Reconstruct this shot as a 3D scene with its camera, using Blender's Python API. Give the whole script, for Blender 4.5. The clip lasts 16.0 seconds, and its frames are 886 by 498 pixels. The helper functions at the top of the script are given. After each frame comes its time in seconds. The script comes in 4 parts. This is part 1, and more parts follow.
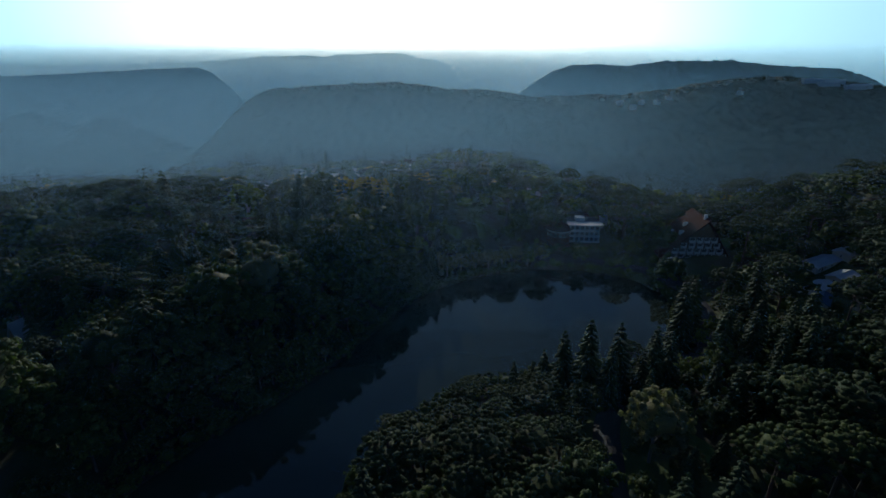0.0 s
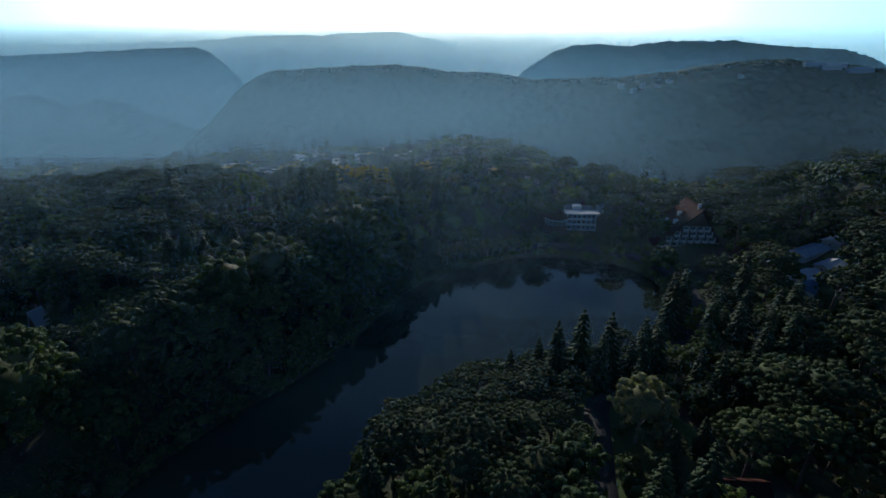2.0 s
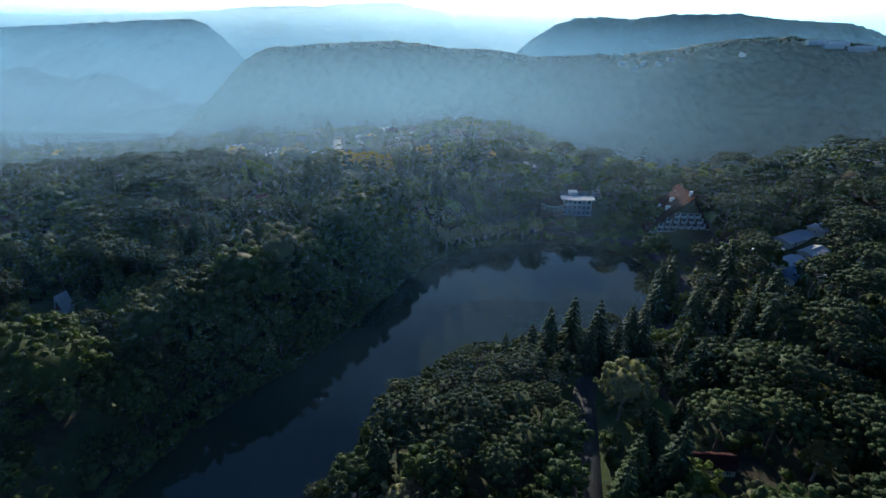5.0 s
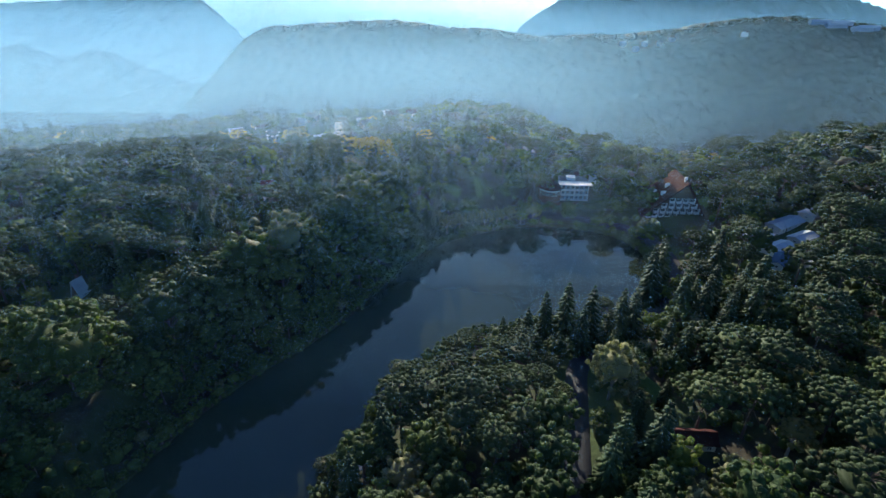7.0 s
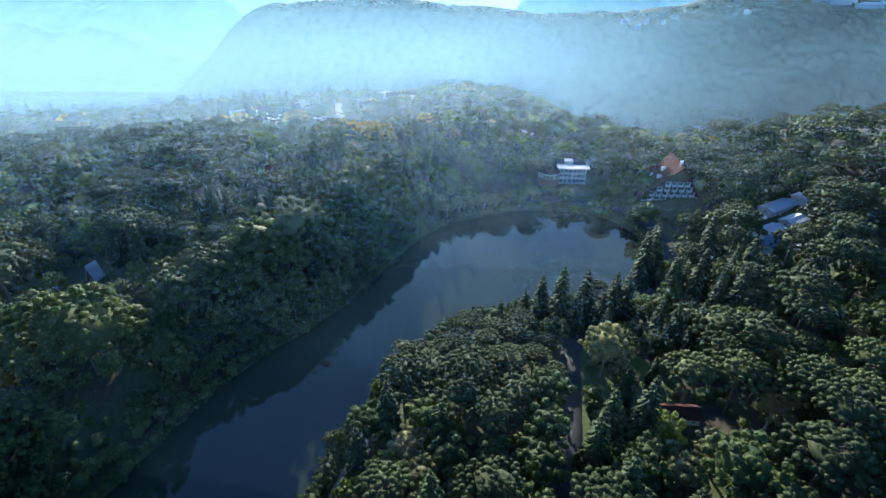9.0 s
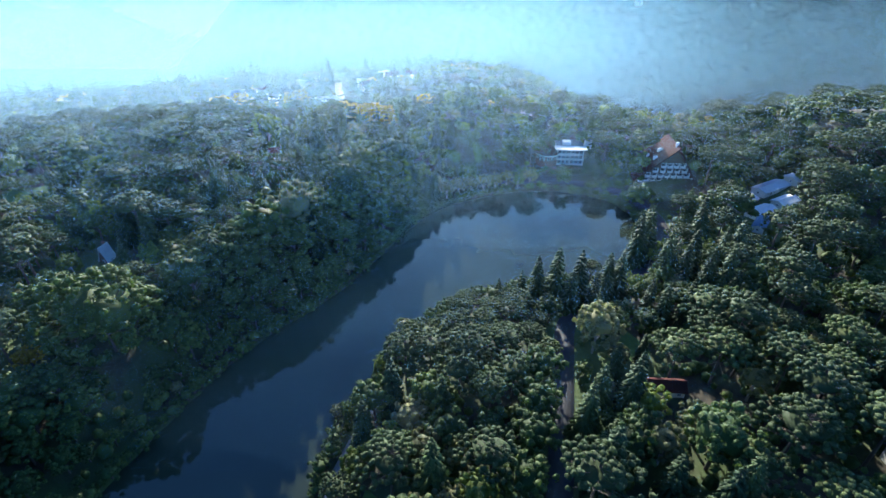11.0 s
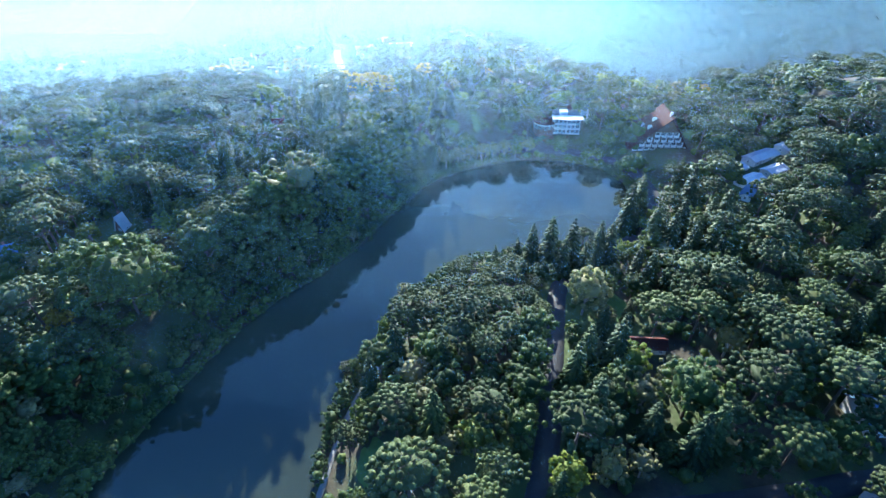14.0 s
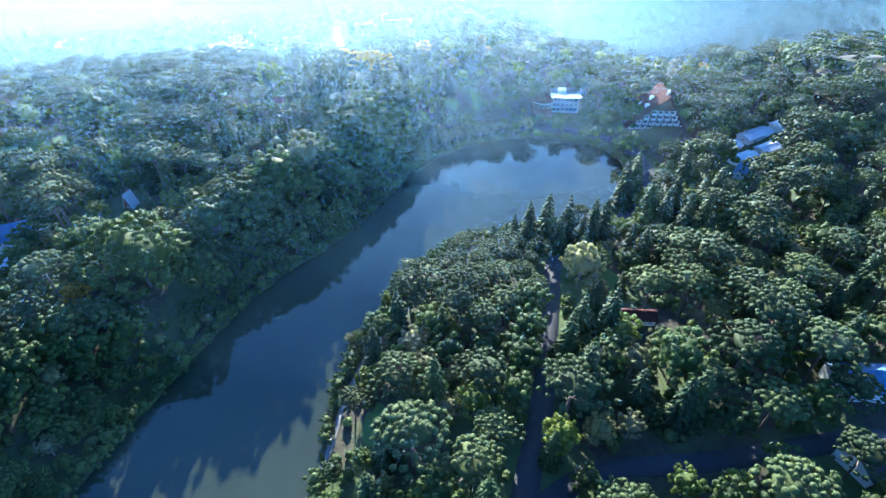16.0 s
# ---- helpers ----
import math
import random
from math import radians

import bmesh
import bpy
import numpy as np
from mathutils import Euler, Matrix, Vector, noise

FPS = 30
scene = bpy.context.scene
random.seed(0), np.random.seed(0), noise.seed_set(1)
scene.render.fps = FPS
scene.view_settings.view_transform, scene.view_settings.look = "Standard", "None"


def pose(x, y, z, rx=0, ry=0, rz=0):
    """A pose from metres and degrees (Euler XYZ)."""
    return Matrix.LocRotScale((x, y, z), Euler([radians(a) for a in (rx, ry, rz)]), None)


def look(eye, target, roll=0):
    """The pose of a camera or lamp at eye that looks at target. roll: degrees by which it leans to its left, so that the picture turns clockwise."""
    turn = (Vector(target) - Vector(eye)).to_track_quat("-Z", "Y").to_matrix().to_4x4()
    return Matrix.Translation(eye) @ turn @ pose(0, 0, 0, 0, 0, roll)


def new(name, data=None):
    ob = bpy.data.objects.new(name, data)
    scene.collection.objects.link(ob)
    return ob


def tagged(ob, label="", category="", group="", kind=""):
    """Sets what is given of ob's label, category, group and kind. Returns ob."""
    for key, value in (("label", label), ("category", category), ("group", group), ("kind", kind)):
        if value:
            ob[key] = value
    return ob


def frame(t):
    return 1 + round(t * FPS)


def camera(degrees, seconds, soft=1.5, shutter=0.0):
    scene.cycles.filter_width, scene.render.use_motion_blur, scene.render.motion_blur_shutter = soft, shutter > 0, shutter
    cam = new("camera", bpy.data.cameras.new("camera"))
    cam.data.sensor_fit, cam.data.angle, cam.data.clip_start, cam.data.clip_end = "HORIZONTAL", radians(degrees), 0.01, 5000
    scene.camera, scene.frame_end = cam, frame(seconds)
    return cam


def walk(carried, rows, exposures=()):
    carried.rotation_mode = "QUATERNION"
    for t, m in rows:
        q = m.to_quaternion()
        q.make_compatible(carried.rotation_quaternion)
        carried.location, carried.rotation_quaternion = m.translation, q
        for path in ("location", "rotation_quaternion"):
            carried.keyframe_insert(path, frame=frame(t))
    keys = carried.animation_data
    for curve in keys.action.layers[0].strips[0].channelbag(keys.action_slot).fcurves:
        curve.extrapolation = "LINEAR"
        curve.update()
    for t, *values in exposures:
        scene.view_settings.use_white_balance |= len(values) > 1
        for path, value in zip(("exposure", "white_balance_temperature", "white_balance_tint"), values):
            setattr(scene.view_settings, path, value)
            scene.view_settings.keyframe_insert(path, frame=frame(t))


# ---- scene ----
cam = camera(82.2, 16.0)
METRES, EYE, TILT, LEAN, TURN = 60.0, 100.0, -20.0, 0.0, 0.0
ROWS = [
    (0.0, 0.0, 0.0, 0.0, 0.0, 0.0, -0.0),
    (0.5, -0.0001, -0.0271, 0.013, 0.0, -0.48, -0.02),
    (1.0, -0.0005, -0.0597, 0.0301, 0.0, -1.09, -0.04),
    (1.5, -0.0004, -0.0871, 0.0444, 0.01, -1.59, -0.07),
    (2.0, -0.0012, -0.1155, 0.0612, -0.01, -2.12, -0.09),
    (2.5, -0.0016, -0.1442, 0.0774, -0.01, -2.56, -0.13),
    (3.0, -0.0025, -0.1721, 0.0937, -0.02, -3.0, -0.17),
    (3.5, -0.004, -0.2009, 0.1101, -0.04, -3.44, -0.21),
    (4.0, -0.0055, -0.2292, 0.1269, -0.05, -3.91, -0.25),
    (6.5, -0.0083, -0.3738, 0.2022, -0.05, -6.7, -0.33),
    (7.0, -0.0097, -0.4019, 0.2174, -0.06, -7.29, -0.33),
    (7.5, -0.0104, -0.4302, 0.2327, -0.05, -7.88, -0.31),
    (8.0, -0.0102, -0.4584, 0.2458, -0.05, -8.48, -0.29),
    (8.5, -0.0112, -0.4866, 0.2586, -0.06, -9.08, -0.26),
    (9.0, -0.0118, -0.5143, 0.2721, -0.06, -9.7, -0.23),
    (11.5, -0.0117, -0.6548, 0.3298, -0.1, -12.86, -0.1),
    (12.0, -0.0122, -0.6833, 0.3385, -0.12, -13.48, -0.07),
    (12.5, -0.0122, -0.7123, 0.3466, -0.14, -14.1, -0.04),
    (13.0, -0.0125, -0.7412, 0.3546, -0.15, -14.72, -0.02),
    (13.5, -0.013, -0.7706, 0.3622, -0.17, -15.34, -0.0),
    (14.0, -0.0136, -0.7995, 0.3687, -0.18, -15.95, 0.0),
    (14.5, -0.0141, -0.8282, 0.3737, -0.2, -16.54, 0.01),
    (15.0, -0.0146, -0.8565, 0.3783, -0.21, -17.14, 0.02),
    (15.5, -0.0156, -0.8854, 0.3823, -0.24, -17.76, 0.02),
    (16.0, -0.0161, -0.914, 0.3854, -0.25, -18.36, 0.03),
]

EXPOSURES = [(0.0, -2.55, 6400, 6), (2.0, -2.1, 6400, 6), (3.5, -1.5, 6400, 6), (5.2, -0.9, 6650, 7), (7.0, -0.25, 6850, 8), (9.0, 0.35, 6600, 8), (12.5, 0.95, 6050, 7), (16.0, 1.55, 5850, 7)]
walk(cam, [(t, pose(0, 0, EYE, TILT, LEAN, TURN) @ pose(METRES * x, METRES * y, METRES * z, 90 + pitch, roll, yaw)) for t, x, y, z, yaw, pitch, roll in ROWS], EXPOSURES)

# ---- sky and sun: low, ahead of the camera, in thin haze ----
SUN_EL, SUN_AZ = 20.0, -6.0
world = bpy.data.worlds.new("sky")
scene.world = world
world.use_nodes = True
wn = world.node_tree.nodes
sky = wn.new("ShaderNodeTexSky")
sky.sky_type, sky.sun_disc = "NISHITA", False
sky.sun_elevation, sky.sun_rotation = radians(SUN_EL), radians(SUN_AZ)
sky.altitude, sky.air_density, sky.dust_density, sky.ozone_density = 800, 1.0, 1.6, 3.0
wn["Background"].inputs["Strength"].default_value = 0.15
cool = wn.new("ShaderNodeMix")
cool.data_type, cool.blend_type = "RGBA", "MULTIPLY"
cool.inputs[0].default_value, cool.inputs[7].default_value = 1.0, (0.46, 0.9, 1.5, 1)
world.node_tree.links.new(sky.outputs["Color"], cool.inputs[6])
world.node_tree.links.new(cool.outputs[2], wn["Background"].inputs["Color"])
lamp = bpy.data.lights.new("sun", "SUN")
lamp.energy, lamp.angle, lamp.color = 11.0, radians(0.6), (1.0, 0.94, 0.82)
sun = new("sun", lamp)
toward = Vector((math.sin(radians(SUN_AZ)) * math.cos(radians(SUN_EL)), math.cos(radians(SUN_AZ)) * math.cos(radians(SUN_EL)), math.sin(radians(SUN_EL))))
sun.matrix_world = look(toward * 400 + Vector((0, 100, 0)), (0, 100, 0))


# ---- materials ----
def nodes_of(name):
    m = bpy.data.materials.new(name)
    m.use_nodes = True
    n, l = m.node_tree.nodes, m.node_tree.links
    return m, n, l, n["Principled BSDF"]


def ramp(n, l, fac, stops):
    r = n.new("ShaderNodeValToRGB")
    e = r.color_ramp.elements
    e[0].position, e[0].color = stops[0][0], (*stops[0][1], 1)
    e[1].position, e[1].color = stops[-1][0], (*stops[-1][1], 1)
    for p, c in stops[1:-1]:
        e.new(p).color = (*c, 1)
    l.new(fac, r.inputs["Fac"])
    return r.outputs["Color"]


def noise_of(n, l, scale, detail=4.0, rough=0.6, kind="Object"):
    co = n.new("ShaderNodeTexCoord")
    t = n.new("ShaderNodeTexNoise")
    t.inputs["Scale"].default_value, t.inputs["Detail"].default_value, t.inputs["Roughness"].default_value = scale, detail, rough
    l.new(co.outputs[kind], t.inputs["Vector"])
    return t.outputs["Fac"]


def mixed(n, l, a, b, fac, how="MIX"):
    m = n.new("ShaderNodeMix")
    m.data_type, m.blend_type = "RGBA", how
    for sock, v in ((m.inputs[0], fac), (m.inputs[6], a), (m.inputs[7], b)):
        if hasattr(v, "is_output"):
            l.new(v, sock)
        else:
            sock.default_value = v if isinstance(v, float) else (*v, 1)
    return m.outputs[2]


def bumped(n, l, height, strength, distance, bsdf):
    b = n.new("ShaderNodeBump")
    b.inputs["Strength"].default_value, b.inputs["Distance"].default_value = strength, distance
    l.new(height, b.inputs["Height"])
    l.new(b.outputs["Normal"], bsdf.inputs["Normal"])


def plain(name, low, high, scale=1.0, rough=0.7, metal=0.0, bump=0.2, depth=0.02):
    """A surface that varies between two colours at two scales."""
    m, n, l, p = nodes_of(name)
    a, b = noise_of(n, l, scale), noise_of(n, l, scale * 9, 2)
    col = ramp(n, l, mixed(n, l, a, b, 0.35), [(0.3, low), (0.7, high)])
    l.new(col, p.inputs["Base Color"])
    p.inputs["Roughness"].default_value, p.inputs["Metallic"].default_value = rough, metal
    if bump:
        bumped(n, l, b, bump, depth, p)
    return m


def foliage(name, dark, mid, light, through_light=0.3, gloss=0.2, sheen=0.06):
    """Leaves: their tone changes from tree to tree and from leaf to leaf, and sun shines through them."""
    m, n, l, p = nodes_of(name)
    info, geo = n.new("ShaderNodeObjectInfo"), n.new("ShaderNodeNewGeometry")
    patch = noise_of(n, l, 0.35, 3)
    per_leaf = ramp(n, l, geo.outputs["Random Per Island"], [(0.0, dark), (0.55, mid), (1.0, light)])
    tree = ramp(n, l, info.outputs["Random"], [(0.0, (0.62, 0.66, 0.62)), (0.5, (1.0, 1.0, 1.0)), (1.0, (1.3, 1.2, 0.95))])
    col = mixed(n, l, per_leaf, tree, 1.0, "MULTIPLY")
    blot = ramp(n, l, patch, [(0.3, (0.7, 0.72, 0.75)), (0.7, (1.2, 1.15, 1.0))])
    col = mixed(n, l, col, blot, 1.0, "MULTIPLY")
    l.new(col, p.inputs["Base Color"])
    p.inputs["Roughness"].default_value = 0.62
    p.inputs["Specular IOR Level"].default_value = gloss
    p.inputs["Sheen Weight"].default_value, p.inputs["Sheen Roughness"].default_value = sheen, 0.35
    p.inputs["Sheen Tint"].default_value = (0.85, 0.95, 0.8, 1)
    bumped(n, l, noise_of(n, l, 6.0, 4, 0.7), 0.6, 0.15, p)
    tr, mix = n.new("ShaderNodeBsdfTranslucent"), n.new("ShaderNodeMixShader")
    l.new(mixed(n, l, col, (1.35, 1.45, 0.6), 1.0, "MULTIPLY"), tr.inputs["Color"])
    mix.inputs["Fac"].default_value = through_light
    l.new(p.outputs["BSDF"], mix.inputs[1])
    l.new(tr.outputs["BSDF"], mix.inputs[2])
    l.new(mix.outputs["Shader"], n["Material Output"].inputs["Surface"])
    return m


LEAF_PINE = foliage("araucaria_needles", (0.046, 0.07, 0.031), (0.062, 0.09, 0.04), (0.082, 0.11, 0.051), 0.25, 0.12, 0.04)
LEAF_BROAD = foliage("broad_leaves", (0.035, 0.065, 0.02), (0.06, 0.1, 0.032), (0.1, 0.14, 0.045))
LEAF_GREAT = foliage("sunlit_leaves", (0.055, 0.09, 0.025), (0.09, 0.14, 0.04), (0.14, 0.19, 0.055))
LEAF_FIR = foliage("fir_needles", (0.024, 0.045, 0.02), (0.038, 0.066, 0.03), (0.06, 0.095, 0.042), 0.2, 0.15, 0.0)
LEAF_LIME = foliage("lime_leaves", (0.08, 0.12, 0.03), (0.13, 0.18, 0.045), (0.2, 0.24, 0.07), 0.4)
LEAF_GOLD = foliage("golden_leaves", (0.27, 0.18, 0.025), (0.4, 0.28, 0.04), (0.5, 0.37, 0.075), 0.4)
LEAF_OLIVE = foliage("olive_leaves", (0.1, 0.11, 0.055), (0.16, 0.165, 0.085), (0.23, 0.22, 0.13), 0.35)
LEAF_CREAM = foliage("blossom", (0.17, 0.18, 0.09), (0.28, 0.27, 0.15), (0.42, 0.4, 0.26), 0.4)
BARK = plain("bark", (0.05, 0.04, 0.032), (0.13, 0.105, 0.085), 1.5, 0.9, 0, 0.6, 0.05)
BARK_PALE = plain("pale_bark", (0.2, 0.18, 0.15), (0.36, 0.33, 0.28), 1.5, 0.85, 0, 0.4, 0.03)


def ground_material():
    m, n, l, p = nodes_of("forest_floor")
    a, b, c = noise_of(n, l, 0.03), noise_of(n, l, 0.4, 6), noise_of(n, l, 4.0, 3)
    soil = ramp(n, l, b, [(0.3, (0.022, 0.02, 0.014)), (0.7, (0.06, 0.05, 0.03))])
    grass = ramp(n, l, c, [(0.3, (0.03, 0.055, 0.015)), (0.7, (0.075, 0.11, 0.03))])
    l.new(mixed(n, l, soil, grass, ramp(n, l, a, [(0.42, (0, 0, 0)), (0.58, (1, 1, 1))])), p.inputs["Base Color"])
    p.inputs["Roughness"].default_value = 0.95
    bumped(n, l, b, 0.6, 0.4, p)
    return m


def water_material():
    m, n, l, p = nodes_of("lake_water")
    l.new(ramp(n, l, noise_of(n, l, 0.02, 3), [(0.3, (0.018, 0.026, 0.017)), (0.7, (0.027, 0.035, 0.022))]), p.inputs["Base Color"])
    p.inputs["Roughness"].default_value, p.inputs["IOR"].default_value, p.inputs["Specular IOR Level"].default_value = 0.03, 1.33, 0.75
    bumped(n, l, noise_of(n, l, 0.9, 4), 0.05, 0.05, p)
    return m


FLOOR = ground_material()
WATER = water_material()
GRASS = plain("lawn_grass", (0.05, 0.1, 0.02), (0.11, 0.18, 0.035), 0.6, 0.9, 0, 0.5, 0.1)
ASPHALT = plain("asphalt", (0.022, 0.024, 0.029), (0.04, 0.042, 0.048), 0.4, 0.85, 0, 0.2, 0.01)
PALE_ROAD = plain("pale_road", (0.34, 0.33, 0.3), (0.5, 0.48, 0.44), 0.5, 0.85, 0, 0.2, 0.01)
GRAVEL = plain("pale_gravel", (0.15, 0.14, 0.125), (0.27, 0.26, 0.235), 0.7, 0.9, 0, 0.4, 0.02)


# ---- the plan: lake, heights, roads ----
LAKE = [(-17, 199), (-43, 146), (-74, 104), (-98, 40), (-112, -14), (-108, -52), (-86, -62), (-52, -40), (-36, 0), (-37, 30), (-37, 50), (-33, 72), (-25, 92),
        (-13, 116), (6, 138), (40, 150), (74, 156), (93, 182), (101, 206), (94, 228), (75, 240), (50, 243), (25, 236), (0, 221)]
LANE = [(12, -40), (15, -10), (18, 10), (22.2, 25), (27.3, 40), (30.8, 52), (34, 66), (37.2, 81), (41, 98), (46, 117), (58, 136), (76, 148), (96, 164), (108, 184), (112, 208), (106, 232), (92, 244), (72, 252), (50, 254), (34, 252)]
SIDE = [(20, 14), (40, 27), (62, 29), (90, 32), (120, 36), (160, 34)]
PATH = [(-30, -35), (-33, 6), (-34.8, 22), (-35, 31), (-34, 38), (-31.5, 56), (-26, 74), (-17, 92)]
STREET = [(-86, 405), (-94, 440), (-101, 468), (-105, 492)]


def smooth_line(points, step):
    """A rounded line through the points, closed where the first comes again at the end."""
    out, p = [], [Vector(q) for q in points]
    for i in range(len(p) - 1):
        a, b = p[max(i - 1, 0)], p[min(i + 2, len(p) - 1)]
        if points[0] == points[-1]:
            a, b = p[(i - 1) % (len(p) - 1)], p[(i + 2) % (len(p) - 1)]
        k = max(1, int((p[i + 1] - p[i]).length / step))
        for j in range(k):
            u = j / k
            out.append(0.5 * (2 * p[i] + (p[i + 1] - a) * u + (2 * a - 5 * p[i] + 4 * p[i + 1] - b) * u * u + (3 * p[i] - a - 3 * p[i + 1] + b) * u ** 3))
    out.append(p[-1])
    return np.array([tuple(v) for v in out])


SHORE = smooth_line(LAKE + [LAKE[0]], 3.0)
LANE_LINE, SIDE_LINE, PATH_LINE, STREET_LINE = smooth_line(LANE, 3.0), smooth_line(SIDE, 3.0), smooth_line(PATH, 2.0), smooth_line(STREET, 6.0)


def line_distance(line, x, y):
    best = np.full(np.shape(x), 1e9)
    for (ax, ay), (bx, by) in zip(line[:-1], line[1:]):
        dx, dy = bx - ax, by - ay
        u = np.clip(((x - ax) * dx + (y - ay) * dy) / max(dx * dx + dy * dy, 1e-9), 0, 1)
        best = np.minimum(best, np.hypot(x - ax - u * dx, y - ay - u * dy))
    return best


def lake_distance(x, y):
    """Metres from the shore, less than nothing on the water."""
    inside = np.zeros(np.shape(x), bool)
    for (ax, ay), (bx, by) in zip(SHORE[:-1], SHORE[1:]):
        if ay != by:
            inside ^= ((ay > y) != (by > y)) & (x < (bx - ax) * (y - ay) / (by - ay) + ax)
    return np.where(inside, -1, 1) * line_distance(SHORE, x, y)


def bell(x, y, cx, cy, sx, sy, h):
    return h * np.exp(-((x - cx) / sx) ** 2 - ((y - cy) / sy) ** 2)


def step_up(a, b, v):
    u = np.clip((v - a) / (b - a), 0, 1)
    return u * u * (3 - 2 * u)


def relief(x, y):
    """The land's height apart from the lake's bowl."""
    h = 6 + bell(x, y, -150, 245, 100, 72, 18) + bell(x, y, 25, 318, 95, 55, 15) + bell(x, y, 290, 280, 80, 70, 28) + bell(x, y, 18, 440, 62, 45, 15)
    h = h + bell(x, y, -300, 120, 120, 120, 8) + bell(x, y, 130, 60, 60, 60, 2)
    h = h - 13 * step_up(-130, -330, x) * step_up(250, 430, y) - 6 * step_up(300, 420, y) * step_up(60, -120, x)
    h = h - 44 * step_up(60, 200, x) * step_up(315, 450, y)
    edge = 500 + 0.18 * np.minimum(x + 110, 0) - 0.2 * np.clip(x + 60, 0, 400)
    return h - 150 * step_up(0, 300, y - edge)


def terrain(x, y):
    x, y = np.asarray(x, float), np.asarray(y, float)
    d = lake_distance(x, y)
    left_bank = step_up(10, -30, x - (y - 230) * 0.55) * step_up(120, 60, d)
    reach = 42 - 16 * left_bank
    land = 0.5 + (relief(x, y) + 6 * left_bank - 0.5) * step_up(0, 1, np.maximum(d, 0) / reach)
    rough = 0.5 * np.sin(x * 0.21 + 1.3 * np.sin(y * 0.13)) * np.sin(y * 0.17)
    return np.where(d < 0, np.maximum(-4, d * 0.5), np.minimum(d * 0.5, 0.5) + land - 0.5 + rough * np.clip(d / 20, 0, 1))


def spot(x, y):
    return float(terrain(np.array([x]), np.array([y]))[0])


# ---- mesh helpers ----
def mesh_of(name, verts, faces, material, smooth=False):
    """A mesh of equal-sided faces from arrays."""
    verts, faces = np.asarray(verts, np.float32), np.asarray(faces, np.int32)
    me = bpy.data.meshes.new(name)
    k = faces.shape[1]
    me.vertices.add(len(verts))
    me.vertices.foreach_set("co", verts.ravel())
    me.loops.add(faces.size)
    me.loops.foreach_set("vertex_index", faces.ravel())
    me.polygons.add(len(faces))
    me.polygons.foreach_set("loop_start", np.arange(len(faces), dtype=np.int32) * k)
    me.polygons.foreach_set("use_smooth", np.full(len(faces), smooth))
    me.update(calc_edges=True)
    me.materials.append(material)
    return me


def part(name, bm, material, parent=None, label=""):
    """Links a bmesh (or a ready mesh) as one object under a thing."""
    if isinstance(bm, bmesh.types.BMesh):
        me = bpy.data.meshes.new(name)
        bmesh.ops.recalc_face_normals(bm, faces=bm.faces)
        bm.to_mesh(me)
        bm.free()
        me.materials.append(material)
    else:
        me = bm
    ob = new(name, me)
    ob.parent = parent
    return tagged(ob, label)


def grid_sheet(name, xs, ys, height, material):
    X, Y = np.meshgrid(xs, ys)
    Z = height(X, Y)
    v = np.stack([X.ravel(), Y.ravel(), Z.ravel()], 1)
    nx, ny = len(xs), len(ys)
    i = (np.arange(ny - 1)[:, None] * nx + np.arange(nx - 1)[None]).ravel()
    return new(name, mesh_of(name, v, np.stack([i, i + 1, i + nx + 1, i + nx], 1), material, True))


def ribbon(name, line, width, material, lift, thick=0.25):
    """A road or path: a slab that follows the ground."""
    t = np.gradient(line, axis=0)
    t /= np.linalg.norm(t, axis=1)[:, None]
    side = np.stack([-t[:, 1], t[:, 0]], 1)
    w = np.asarray(width) * np.ones(len(line))
    v, f = [], []
    z = terrain(line[:, 0], line[:, 1])
    for s, dz in ((-0.5, -thick), (-0.5, 0), (0, 0.05), (0.5, 0), (0.5, -thick)):
        q = line + side * (w * s)[:, None]
        v.append(np.stack([q[:, 0], q[:, 1], np.maximum(z, terrain(q[:, 0], q[:, 1])) + lift + dz], 1))
    n = len(line)
    for k in range(4):
        for i in range(n - 1):
            f.append((k * n + i, k * n + i + 1, (k + 1) * n + i + 1, (k + 1) * n + i))
    return new(name, mesh_of(name, np.concatenate(v), f, material, True))


# ---- ground and water ----
def spread(a, b, step, far, grow):
    """Even steps from a to b, then wider and wider ones out to far on both sides."""
    mid = list(np.arange(a, b + step, step))
    for sign, end in ((1, b), (-1, a)):
        s, v = step, end
        while abs(v) < far:
            s *= grow
            v += sign * s
            mid.append(v)
    return np.array(sorted(mid))


ground = grid_sheet("ground", spread(-330, 330, 4.0, 4600, 1.25), spread(-120, 620, 4.0, 4600, 1.25), terrain, FLOOR)
tagged(ground, "wooded earth and rough grass, sloping round the lake", "ground", kind="structure")
water = new("water", mesh_of("water", [(-140, -75, 0), (115, -75, 0), (115, 252, 0), (-140, 252, 0)], [(0, 1, 2, 3)], WATER))
tagged(water, "still dark green lake mirroring trees and sky", "water", kind="structure")

# ---- roads ----
lane = tagged(ribbon("road", LANE_LINE, 7.0, ASPHALT, 0.12), "shaded asphalt lane between the trees", "road", kind="structure")
side_road = tagged(ribbon("road", SIDE_LINE, 6.0, ASPHALT, 0.1), "shaded asphalt side road under tall trees", "road", kind="structure")
footpath = tagged(ribbon("path", PATH_LINE, 1.8, GRAVEL, 0.12), "pale gravel footpath along the lake shore", "path", kind="structure")
street = tagged(ribbon("road", STREET_LINE, 7.0, PALE_ROAD, 0.15), "pale sunlit street climbing through the village", "road", kind="structure")


